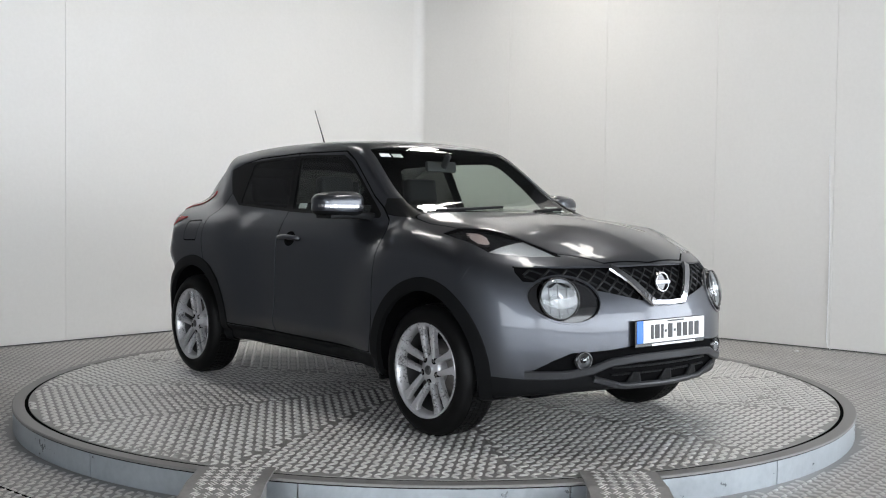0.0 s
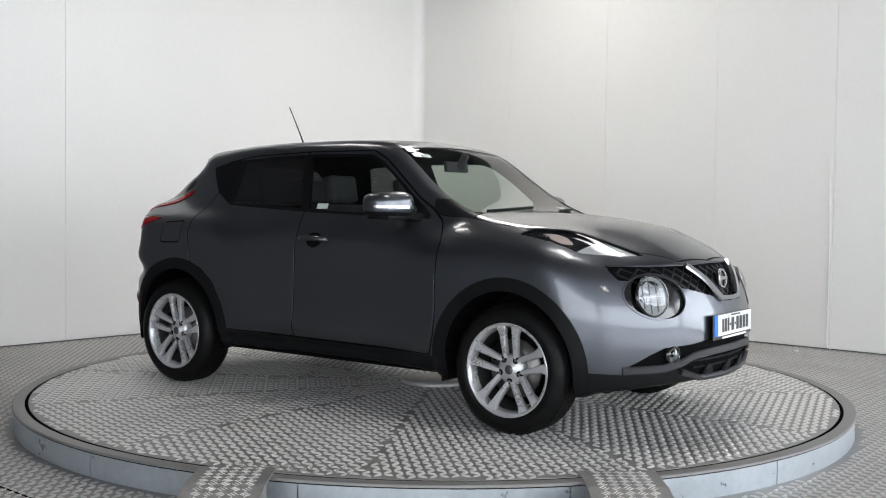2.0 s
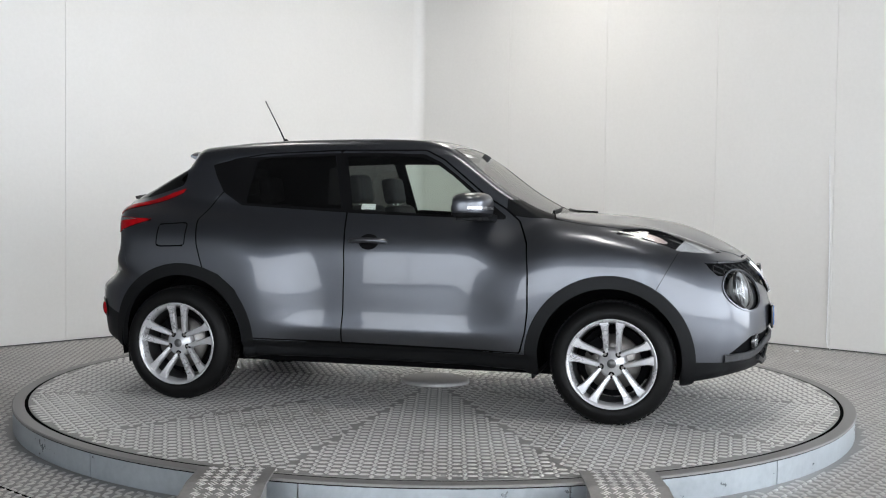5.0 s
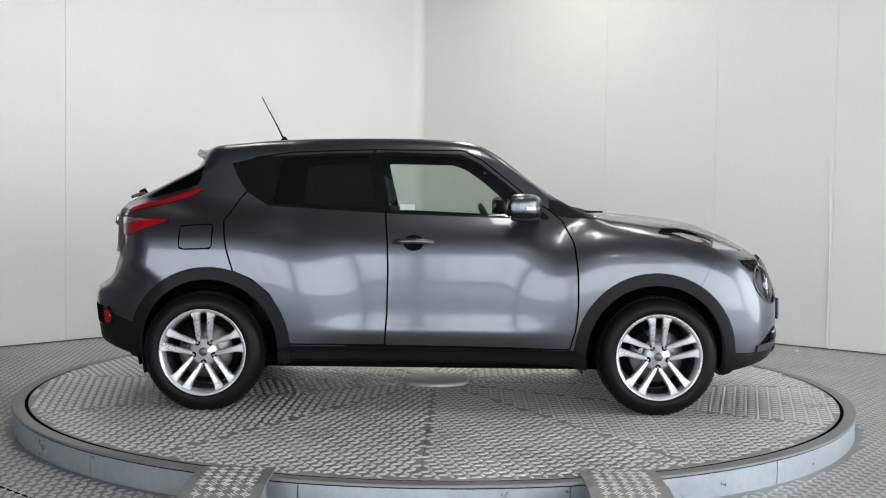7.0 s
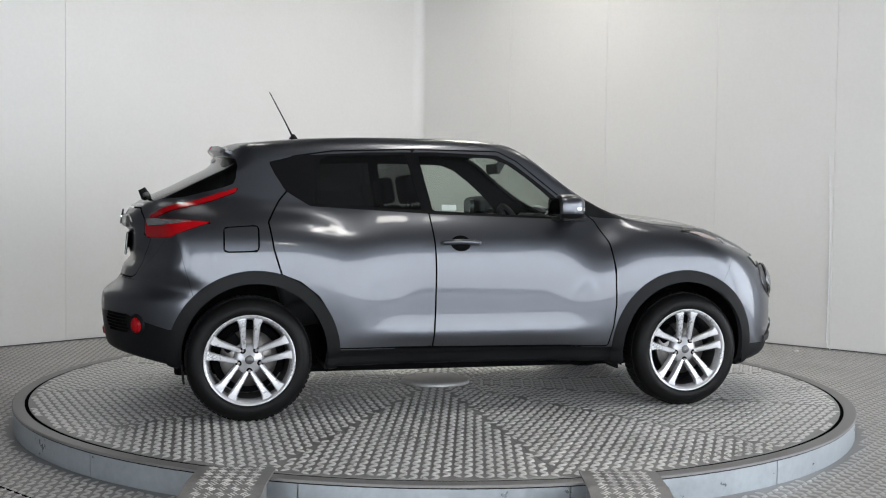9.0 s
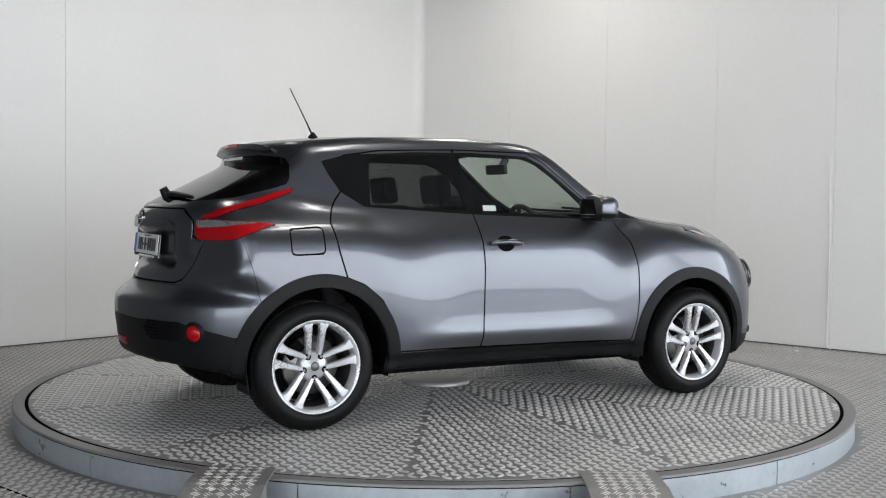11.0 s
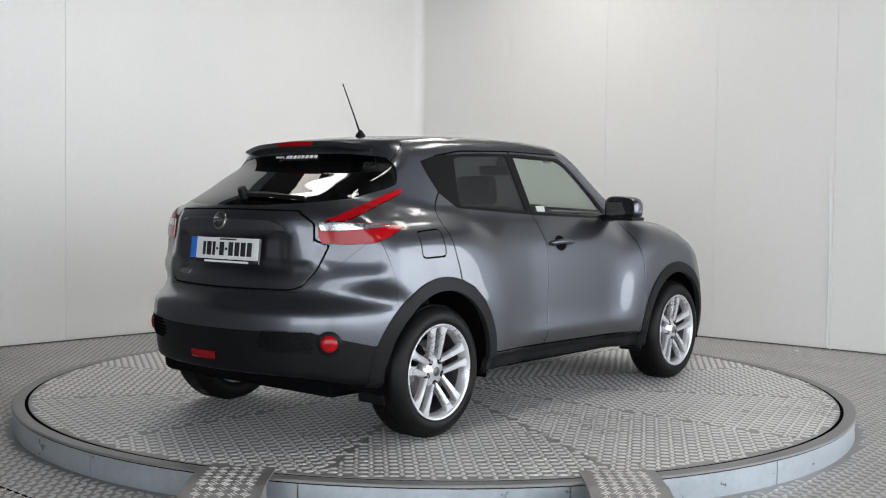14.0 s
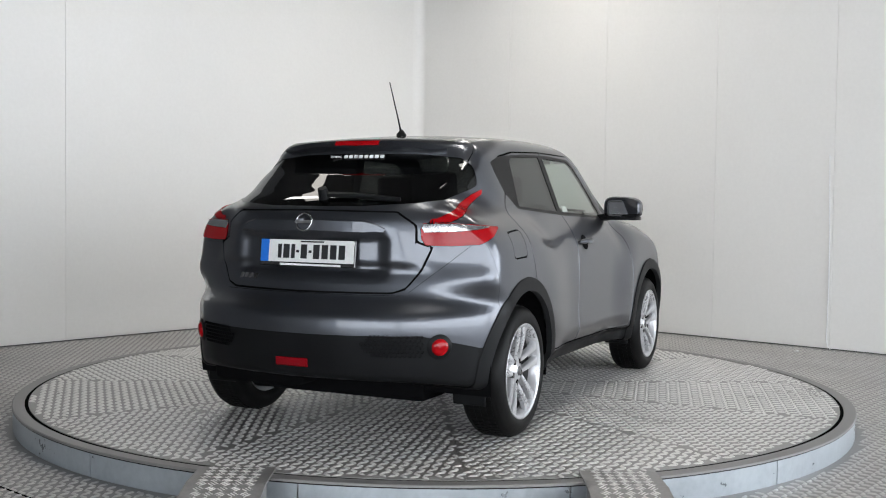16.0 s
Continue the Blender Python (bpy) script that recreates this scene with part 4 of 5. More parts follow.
def wheel(car, x, side, name):
    """side: -1 right, 1 left. Built with its outer face towards -y, then turned."""
    w = new(name)
    w.parent = car
    w.matrix_basis = pose(x, side * 0.765, HUB_Z, 0, 0, 0 if side < 0 else 180)
    R = 0.330
    prof = [(0.228, 0.100), (0.235, 0.112), (0.275, 0.116), (0.305, 0.104), (0.323, 0.085), (0.330, 0.05), (0.331, 0.0), (0.330, -0.05), (0.323, -0.085), (0.305, -0.104), (0.275, -0.116), (0.250, -0.112), (0.238, -0.104), (0.228, -0.088)]
    tyre = mesh_ob("tyre", *revolve(prof, 72), M_TYRE, w, True)
    tv, tf = [], []
    for y in (-0.048, -0.016, 0.016, 0.048):
        for q in range(72):
            a = 2 * math.pi * (q + (0.5 if y > 0 else 0)) / 72
            b = a + 0.062
            i = len(tv)
            for rr in (0.3295, 0.3335):
                for aa in (a, b):
                    for yy in (y - 0.013, y + 0.013):
                        tv.append((rr * math.cos(aa), yy, rr * math.sin(aa)))
            tf += [(i + 4, i + 5, i + 7, i + 6), (i, i + 4, i + 6, i + 2), (i + 1, i + 3, i + 7, i + 5), (i, i + 1, i + 5, i + 4), (i + 2, i + 6, i + 7, i + 3)]
    mesh_ob("tread_relief", tv, tf, M_TYRE, tyre)
    rim = mesh_ob("rim", *revolve([(0.240, -0.104), (0.241, -0.110), (0.236, -0.111), (0.226, -0.104), (0.220, -0.094), (0.214, -0.06), (0.206, 0.0), (0.212, 0.09), (0.232, 0.10)], 72), M_ALLOY, w, True)
    mesh_ob("barrel", *revolve([(0.211, -0.055), (0.203, 0.0), (0.205, 0.085)], 48), M_ALLOY_D, rim, True)
    mesh_ob("brake_disc", *revolve([(0.06, -0.02), (0.150, -0.02), (0.152, -0.008), (0.152, 0.006), (0.06, 0.006)], 48), M_STEEL, w, True)
    bm = bmesh.new()
    box(bm, 0.10, 0.075, 0.065, pose(-0.095, -0.01, 0.085, 0, -40, 0), bevel=0.012)
    part("brake_caliper", bm, M_DARK, w)
    mesh_ob("backing_plate", *revolve([(0.0, 0.03), (0.19, 0.03), (0.195, 0.06)], 40), M_DARK, w)
    # five pairs of spokes
    for k in range(5):
        for s in (-1, 1):
            a = math.pi / 2 + 2 * math.pi * k / 5
            verts, faces = [], []
            stations = 10
            for i in range(stations):
                t = i / (stations - 1)
                r = 0.050 + t * 0.178
                flare = max(0.0, t - 0.72) / 0.28
                inner = 0.0185 + 0.001 * t - 0.004 * flare
                outer = inner + 0.024 + 0.018 * t + 0.030 * flare ** 1.5
                y_out = -0.074 - 0.026 * math.sin(t * math.pi * 0.5)
                deep = 0.034 - 0.008 * t
                for u, dy in ((inner, deep), (inner + 0.001, 0.006), (inner + 0.006, 0.0), (outer - 0.007, 0.0), (outer - 0.001, 0.007), (outer, deep)):
                    rr, tt = r, s * u
                    verts.append((rr * math.cos(a) - tt * math.sin(a), y_out + dy, rr * math.sin(a) + tt * math.cos(a)))
            for i in range(stations - 1):
                for q in range(5):
                    b = i * 6 + q
                    faces.append((b, b + 1, b + 7, b + 6))
            mesh_ob("spoke", verts, faces, M_ALLOY, w, False)
    mesh_ob("hub", *revolve([(0.001, -0.083), (0.026, -0.083), (0.030, -0.080), (0.034, -0.076), (0.060, -0.072), (0.078, -0.058), (0.080, -0.02)], 40), M_ALLOY, w, True)
    mesh_ob("hub_badge", *revolve([(0.001, -0.087), (0.022, -0.0865), (0.025, -0.082)], 28), M_ALLOY_D, w, True)
    for k in range(5):
        a = math.pi / 2 + 2 * math.pi * k / 5
        a += math.pi / 5
        # slightly proud black disc stands in for the shaded hole round the nut
        bm = bmesh.new()
        cyl(bm, 0.0165, 0.0165, 0.02, pose(0.060 * math.cos(a), -0.0655, 0.060 * math.sin(a), 90, 0, 0), 20)
        part("nut_hole_shade", bm, M_DARK, w)
        bm = bmesh.new()
        cyl(bm, 0.010, 0.008, 0.03, pose(0.060 * math.cos(a), -0.0635, 0.060 * math.sin(a), 90, 0, 0), 6)
        part("wheel_nut", bm, M_STEEL, w)
    return w


def seat(parent, x, y, bench=False):
    s = new("rear_seat" if bench else "front_seat")
    s.parent = parent
    s.matrix_basis = pose(x, y, 0)
    w = 1.15 if bench else 0.48
    bm = bmesh.new()
    box(bm, 0.50, w, 0.15, pose(0.05, 0, 0.56, 0, -6, 0), 0.05, 3)
    part("seat", bm, M_SEAT, s, smooth=True)
    bm = bmesh.new()
    box(bm, 0.13, w * 0.96, 0.58, pose(-0.23, 0, 0.87, 0, -16, 0), 0.05, 3)
    part("backrest", bm, M_SEAT, s, smooth=True)
    for hy in ((-0.32, 0.32) if bench else (0,)):
        bm = bmesh.new()
        box(bm, 0.09, 0.25, 0.17, pose(-0.33, hy, 1.25, 0, -10, 0), 0.035, 3)
        part("headrest", bm, M_SEAT, s, smooth=True)
        for py in (-0.05, 0.05):
            bm = bmesh.new()
            cyl(bm, 0.006, 0.006, 0.12, pose(-0.315, hy + py, 1.15, 0, -12, 0), 8)
            part("post", bm, M_CHROME, s)
    return s


def letters(text, size, mat, parent, m, name="lettering", squeeze=1.0):
    cu = bpy.data.curves.new(name, "FONT")
    cu.body, cu.size, cu.align_x, cu.align_y, cu.extrude = text, size, "CENTER", "CENTER", 0.0008
    tmp = new("tmp_text", cu)
    me = bpy.data.meshes.new_from_object(tmp)
    bpy.data.objects.remove(tmp)
    me.materials.clear()
    me.materials.append(mat)
    ob = new(name, me)
    ob.parent = parent
    ob.matrix_basis = m @ Matrix.Diagonal((squeeze, 1, 1, 1))
    return ob


def number_plate(car, m, holder):
    """Faces +z of m, its width along x of m. The number itself is drawn as plain bars."""
    bm = bmesh.new()
    box(bm, 0.535, 0.130, 0.012, m @ pose(0, -0.006, -0.004), 0.004, 1)
    p = part("number_plate", bm, M_PIANO, car, "white number plate in a black holder")
    bm = bmesh.new()
    box(bm, 0.476, 0.108, 0.004, m @ pose(0.022, 0.002, 0.004), 0.001, 1)
    part("plate_face", bm, M_PLATE_W, p)
    bm = bmesh.new()
    box(bm, 0.046, 0.108, 0.004, m @ pose(-0.240, 0.002, 0.004), 0.001, 1)
    part("country_band", bm, M_PLATE_B, p)
    # bars in place of the characters
    x = -0.165
    for wide in (0.026, 0.044, 0.026, -0.02, 0.044, -0.02, 0.044, 0.044, 0.044, 0.044):
        bm = bmesh.new()
        w = abs(wide)
        hgt = 0.068 if wide > 0 else 0.012
        box(bm, w * 0.78, hgt, 0.002, m @ pose(x + w / 2, 0.0, 0.0068))
        part("character_bar", bm, M_INK, p)
        x += w + 0.003
    for y, x0, w, mat in ((0.0475, 0.03, 0.13, M_INK), (-0.0635, 0.02, 0.34, M_WHITE)):
        bm = bmesh.new()
        box(bm, w, 0.007 if mat is M_INK else 0.010, 0.002, m @ pose(x0, y, 0.0068 if mat is M_INK else 0.0025))
        part("small_print_bar", bm, mat, p)
    return p


def build_car():
    car = new("car")
    tagged(car, "dark grey metallic compact crossover car parked on the turntable", "car")
    V, F, tags, N, names = cut_body()
    tags = np.where(tags == 0, names.index("roof"), tags)
    cent = V[F].mean(1)
    N_GLASS = gradient(V, 0.05)
    N_GLASS /= np.linalg.norm(N_GLASS, axis=1)[:, None]
    skin = {"body_shell": PAINT, "front_door": PAINT, "rear_door": PAINT, "bonnet": PAINT, "tailgate": PAINT, "fuel_flap": PAINT, "roof": PAINT,
            "cowl": M_PLASTIC, "bumper_f": PAINT, "bumper_r": PAINT, "front_wing": PAINT, "rear_quarter": PAINT, "spoiler": PAINT, "sill": M_PLASTIC, "arch_trim_f": M_PLASTIC, "arch_trim_r": M_PLASTIC,
            "lower_bumper_f": M_PLASTIC, "lower_bumper_r": M_PLASTIC, "dlo_trim": M_SATIN, "window_f": M_GLASS, "window_r": M_GLASS_D, "window_tip": M_SATIN,
            "windscreen": M_GLASS, "hatch_glass": M_GLASS_H, "tail_boomerang": M_RED, "tail_clear": M_TAILCLEAR, "tail_red": M_RED, "headlamp_bezel": M_PIANO, "front_lamp": M_PIANO, "lamp_guide": M_LAMPWHITE, "lamp_bulb": M_BULB, "grille": None, "intake": None}
    plain_names = {"bumper_f": "front_bumper", "bumper_r": "rear_bumper", "lower_bumper_f": "bumper_skirt", "lower_bumper_r": "bumper_skirt", "arch_trim_f": "arch_trim", "arch_trim_r": "arch_trim",
                   "window_f": "side_window", "window_r": "side_window", "window_tip": "quarter_panel", "dlo_trim": "window_surround", "hatch_glass": "rear_window", "front_lamp": "lamp_bowl", "lamp_guide": "light_guide", "lamp_bulb": "indicator_reflector", "tail_boomerang": "tail_lamp", "tail_clear": "reversing_lamp", "tail_red": "tail_lamp"}
    both = {"front_door", "rear_door", "fuel_flap", "front_wing", "rear_quarter", "arch_trim_f", "arch_trim_r", "sill", "window_f", "window_r", "window_tip", "dlo_trim", "tail_boomerang", "tail_clear", "tail_red", "front_lamp", "lamp_guide", "lamp_bulb", "headlamp_bezel"}
    made = {}
    dist_f = np.hypot(V[:, 0] - ARCH_F[0], V[:, 2] - ARCH_F[1])
    dist_r = np.hypot(V[:, 0] - ARCH_R[0], V[:, 2] - ARCH_R[1])
    for k, name in enumerate(names):
        mat = skin.get(name)
        if mat is None:
            continue
        sel = tags == k
        if not sel.any():
            continue
        lift = 0.0
        if name.startswith("arch_trim"):
            d = dist_f if name.endswith("_f") else dist_r
            t = np.clip((d - ARCH_IN) / (ARCH_OUT - ARCH_IN), 0, 1)
            lift = 0.004 + 0.012 * np.sqrt(np.clip(np.sin(np.pi * np.clip(t * 0.86 + 0.14, 0, 1)), 0, 1))
        elif name in ("tail_boomerang", "tail_clear", "tail_red"):
            lift = 0.006
        elif name == "headlamp_bezel":
            lift = -0.014
        elif name == "front_lamp":
            lift = -0.020
        elif name in ("lamp_guide", "lamp_bulb"):
            lift = -0.012
        elif name in ("window_f", "window_r", "hatch_glass", "windscreen"):
            lift = -0.003
        for s in ((-1, 1) if name in both else (0,)):
            pick = sel if s == 0 else sel & (cent[:, 1] * s > 0)
            if not pick.any():
                continue
            if name in ("roof", "cowl"):
                groups = islands(F[pick])
                for g in groups[1:]:
                    sheet("pillar" if name == "roof" else "cowl_end", V, F[pick][g], N, mat, car, lift, depth=0.004)
                pick = np.flatnonzero(pick)[groups[0]]
            normals = N_GLASS if name in ("hatch_glass", "windscreen") else N
            ob = sheet(plain_names.get(name, name), V, F[pick], normals, mat, car, lift, depth=0.0 if mat in (M_GLASS, M_GLASS_D, M_GLASS_H, M_LENS) else 0.004 if not name.startswith("arch") else 0.03)
            made[(name, s)] = ob
            if mat in (M_GLASS, M_GLASS_D, M_GLASS_H, M_LENS):
                ob.visible_shadow = False
    for key, text in (("window_r", "dark privacy glass"), ("hatch_glass", "dark tinted rear glass"), ("tail_boomerang", "red boomerang tail lamp"), ("tail_clear", "clear tail lamp section"), ("tail_red", "red tail lamp section"), ("arch_trim_f", "black plastic arch trim"), ("arch_trim_r", "black plastic arch trim"), ("sill", "black plastic sill")):
        for s in (-1, 0, 1):
            if (key, s) in made:
                tagged(made[(key, s)], text)
    for s in (-1, 1):
        for inner, outer in (("window_f", "front_door"), ("window_r", "rear_door"), ("window_tip", "rear_door")):
            made[(inner, s)].parent = made[(outer, s)]
    lamp_tags = np.isin(tags, [names.index(q) for q in ("front_lamp", "lamp_guide", "lamp_bulb")])
    for s in (-1, 1):
        lens = sheet("lamp_lens", V, F[lamp_tags & (cent[:, 1] * s > 0)], N, M_LENS, car, 0.005, "clear lamp cover on top of the wing")
        lens.visible_shadow = False
    # the inner shell behind the joints, near black for the shade in them
    holes = {names.index(q) for q in ("arch_opening_f", "arch_opening_r", "window_f", "window_r", "windscreen", "hatch_glass", "arch_trim_f", "arch_trim_r", "front_lamp", "lamp_guide", "lamp_bulb", "headlamp_hole")}
    keep = ~np.isin(tags, list(holes))
    sheet("inner_shell", V, F[keep], N, M_DARK, car, -0.018)
    # wheel wells
    for c in (ARCH_F, ARCH_R):
        for s in (-1, 1):
            verts, faces, m = [], [], 28
            for i in range(m + 1):
                a = math.pi * (-0.08 + 1.16 * i / m)
                for y, r in ((s * 0.845, ARCH_IN + 0.012), (s * 0.50, ARCH_IN + 0.012), (s * 0.48, 0.05)):
                    verts.append((c[0] + r * math.cos(a), y, c[1] + r * math.sin(a)))
            for i in range(m):
                for q in range(2):
                    b = i * 3 + q
                    faces.append((b, b + 1, b + 4, b + 3))
            mesh_ob("wheel_liner", verts, faces, M_DARK, car)
    bm = bmesh.new()
    box(bm, 3.3, 1.0, 0.10, pose(0, 0, 0.25), 0.02)
    part("floor_pan", bm, M_DARK, car)
    for x, nm in ((WHEELBASE / 2, "front_wheel"), (-WHEELBASE / 2, "rear_wheel")):
        for s in (-1, 1):
            wheel(car, x, s, nm)
    cabin(car)
    fittings(car, made)
    return car


def cabin(car):
    for y in (-0.35, 0.35):
        seat(car, 0.02, y)
    seat(car, -0.85, 0, True)
    bm = bmesh.new()
    box(bm, 0.42, 1.30, 0.24, pose(0.66, 0, 0.96, 0, 8, 0), 0.06, 3)
    part("dashboard", bm, M_TRIM, car, smooth=True)
    bm = bmesh.new()
    box(bm, 0.20, 0.34, 0.10, pose(0.52, -0.35, 1.06, 0, 10, 0), 0.04, 3)
    part("instrument_hood", bm, M_TRIM, car, smooth=True)
    sw = new("steering_wheel")
    sw.parent = car
    sw.matrix_basis = pose(0.36, -0.35, 1.00, 0, 64, 0)
    bm = bmesh.new()
    v, f = [], []
    for i in range(36):
        a = 2 * math.pi * i / 36
        for k in range(8):
            b = 2 * math.pi * k / 8
            r = 0.178 + 0.016 * math.cos(b)
            v.append((r * math.cos(a), r * math.sin(a), 0.016 * math.sin(b)))
    for i in range(36):
        for k in range(8):
            f.append((i * 8 + k, ((i + 1) % 36) * 8 + k, ((i + 1) % 36) * 8 + (k + 1) % 8, i * 8 + (k + 1) % 8))
    bm.free()
    mesh_ob("grip", v, f, M_TRIM, sw, True)
    bm = bmesh.new()
    box(bm, 0.12, 0.13, 0.05, pose(0.0, 0, -0.01), 0.02)
    part("hub", bm, M_TRIM, sw, smooth=True)
    for q in ((0, 0.10), (0, -0.10), (-0.10, 0)):
        bm = bmesh.new()
        box(bm, 0.03 if q[1] else 0.16, 0.16 if q[1] else 0.03, 0.015, pose(q[0], q[1], -0.012), 0.004, 1)
        part("spoke", bm, M_TRIM, sw)
    bm = bmesh.new()
    box(bm, 0.03, 0.23, 0.065, pose(0.33, 0, 1.395, 0, -8, 0), 0.012, 2)
    part("inside_mirror", bm, M_TRIM, car, smooth=True)
    bm = bmesh.new()
    box(bm, 0.05, 0.02, 0.10, pose(0.38, 0, 1.43, 0, 30, 0), 0.006, 1)
    part("mirror_stem", bm, M_TRIM, car)
    bm = bmesh.new()
    box(bm, 0.32, 0.42, 0.02, pose(-1.35, 0, 1.08), 0.01, 1)
    part("parcel_shelf", bm, M_TRIM, car)


def hit_body(origin, way, far=3.0):
    """The first place where a ray meets the body's skin, and its normal."""
    o, w = np.array(origin, float), np.array(way, float)
    w /= np.linalg.norm(w)
    t = np.linspace(0, far, 1500)
    p = o + t[:, None] * w
    f = body_field(*p.T)
    k = int(np.argmax(f < 0))
    k = max(k, 1)
    t0 = t[k - 1] + (t[k] - t[k - 1]) * f[k - 1] / (f[k - 1] - f[k])
    q = o + t0 * w
    g = gradient(q[None])[0]
    return Vector(q), Vector(g).normalized()


def from_front(y, z):
    return hit_body((2.6, y, z), (-1, 0, 0))


def from_rear(y, z):
    return hit_body((-2.6, y, z), (1, 0, 0))


def from_side(x, z, s=-1):
    return hit_body((x, s * 1.3, z), (0, -s, 0))


def facing(p, n, up=(0, 0, 1)):
    """A pose at p with +z along n and +y upwards."""
    n = Vector(n).normalized()
    x = Vector(up).cross(n).normalized()
    y = n.cross(x)
    return Matrix(((x.x, y.x, n.x, p[0]), (x.y, y.y, n.y, p[1]), (x.z, y.z, n.z, p[2]), (0, 0, 0, 1)))


def strip(name, places, width, thick, mat, parent, lift=0.0, label=""):
    """A flat moulding over the skin along (place, normal) pairs, with chamfered edges."""
    verts, faces = [], []
    n = len(places)
    for i, (p, nm) in enumerate(places):
        d = (places[min(i + 1, n - 1)][0] - places[max(i - 1, 0)][0]).normalized()
        side = d.cross(nm).normalized()
        w = width[i] if isinstance(width, (list, tuple)) else width
        for u, h in ((-0.5, -0.004), (-0.5, thick * 0.55), (-0.36, thick), (0.36, thick), (0.5, thick * 0.55), (0.5, -0.004)):
            verts.append(p + side * (u * w) + nm * (h + lift))
    for i in range(n - 1):
        for k in range(5):
            a = i * 6 + k
            faces.append((a, a + 1, a + 7, a + 6))
    faces += [tuple(range(5, -1, -1)), tuple((n - 1) * 6 + k for k in range(6))]
    return mesh_ob(name, verts, faces, mat, parent, False, label)


def path(fn, pts, n=14):
    """Skin places along a polyline of fn's two coordinates."""
    P = np.array(pts, float)
    s = np.concatenate([[0], np.cumsum(np.hypot(*np.diff(P, axis=0).T))])
    return [fn(float(np.interp(q, s, P[:, 0])), float(np.interp(q, s, P[:, 1]))) for q in np.linspace(0, s[-1], n)]


def badge(parent, m, r, name="badge"):
    """A plain ring with a bar across."""
    v, f = [], []
    for i in range(40):
        a = 2 * math.pi * i / 40
        for rr, h in ((r * 0.80, 0.0), (r * 0.82, 0.008), (r * 0.97, 0.008), (r, 0.0)):
            v.append((rr * math.cos(a), rr * math.sin(a), h))
    for i in range(40):
        for k in range(3):
            f.append((i * 4 + k, i * 4 + k + 1, ((i + 1) % 40) * 4 + k + 1, ((i + 1) % 40) * 4 + k))
    b = mesh_ob(name, v, f, M_CHROME, parent, True, "chrome ring badge")
    b.matrix_basis = m
    bm = bmesh.new()
    box(bm, r * 2.1, r * 0.34, 0.010, pose(0, 0, 0.006), 0.002, 1)
    part("bar", bm, M_CHROME, b)
    return b


def headlamp(car, s):
    p, n = from_front(s * 0.600, 0.728)
    n = (n + Vector((0.5, 0, 0))).normalized()
    h = new("headlamp")
    h.parent = car
    h.matrix_basis = facing(p - n * 0.03, n)
    tagged(h, "round clear headlamp")
    mesh_ob("reflector", *revolve([(0.015, -0.05), (0.05, -0.038), (0.075, -0.015), (0.092, 0.02), (0.096, 0.026)], 40, "z"), M_LAMPWHITE, h, False)
    bm = bmesh.new()
    bmesh.ops.create_uvsphere(bm, u_segments=20, v_segments=10, radius=0.026, matrix=pose(0, 0, -0.02))
    part("bulb", bm, M_LAMPWHITE, h, smooth=True)
    for q in (-0.045, 0.0, 0.045):
        w = 2 * math.sqrt(0.09 ** 2 - q * q)
        bm = bmesh.new()
        box(bm, w, 0.0022, 0.006, pose(0, q, 0.012))
        part("rib", bm, M_ALLOY_D, h)
        bm = bmesh.new()
        box(bm, 0.0022, w, 0.006, pose(q, 0, 0.010))
        part("rib", bm, M_ALLOY_D, h)
    dome = [(0.001, 0.060)] + [(0.097 * math.sin(a), 0.028 + 0.032 * math.cos(a)) for a in (0.3, 0.6, 0.9, 1.2, 1.45)]
    lens = mesh_ob("lens", *revolve(dome, 40, "z"), M_LENS, h, True)
    lens.visible_shadow = False
    mesh_ob("rim", *revolve([(0.095, 0.02), (0.096, 0.034), (0.101, 0.036), (0.104, 0.02)], 48, "z"), M_PIANO, h, True)
    v, f = [], []
    for i in range(56):
        a = 2 * math.pi * i / 56
        q, qn = from_front(s * (0.568 + 0.153 * math.cos(a)), 0.722 + 0.109 * math.sin(a))
        v.append(q)
    ring = [(Vector(q), from_front(q.y, q.z)[1]) for q in v]
    strip("bezel_ring", ring + [ring[0], ring[1]], 0.010, 0.006, PAINT, car)


def fog_lamp(car, s):
    p, n = from_front(s * 0.515, 0.437)
    m = facing(p - n * 0.012, (n + Vector((0.6, 0, 0))).normalized())
    f = new("fog_lamp")
    f.parent = car
    f.matrix_basis = m
    mesh_ob("reflector", *revolve([(0.001, -0.01), (0.022, -0.004), (0.036, 0.012)], 28, "z"), M_ALLOY_D, f, True)
    o = mesh_ob("lens", *revolve([(0.001, 0.026), (0.02, 0.023), (0.036, 0.013)], 28, "z"), M_LENS, f, True)
    o.visible_shadow = False
    mesh_ob("rim", *revolve([(0.036, 0.008), (0.038, 0.018), (0.044, 0.018), (0.048, 0.0)], 28, "z"), M_PIANO, f, True)


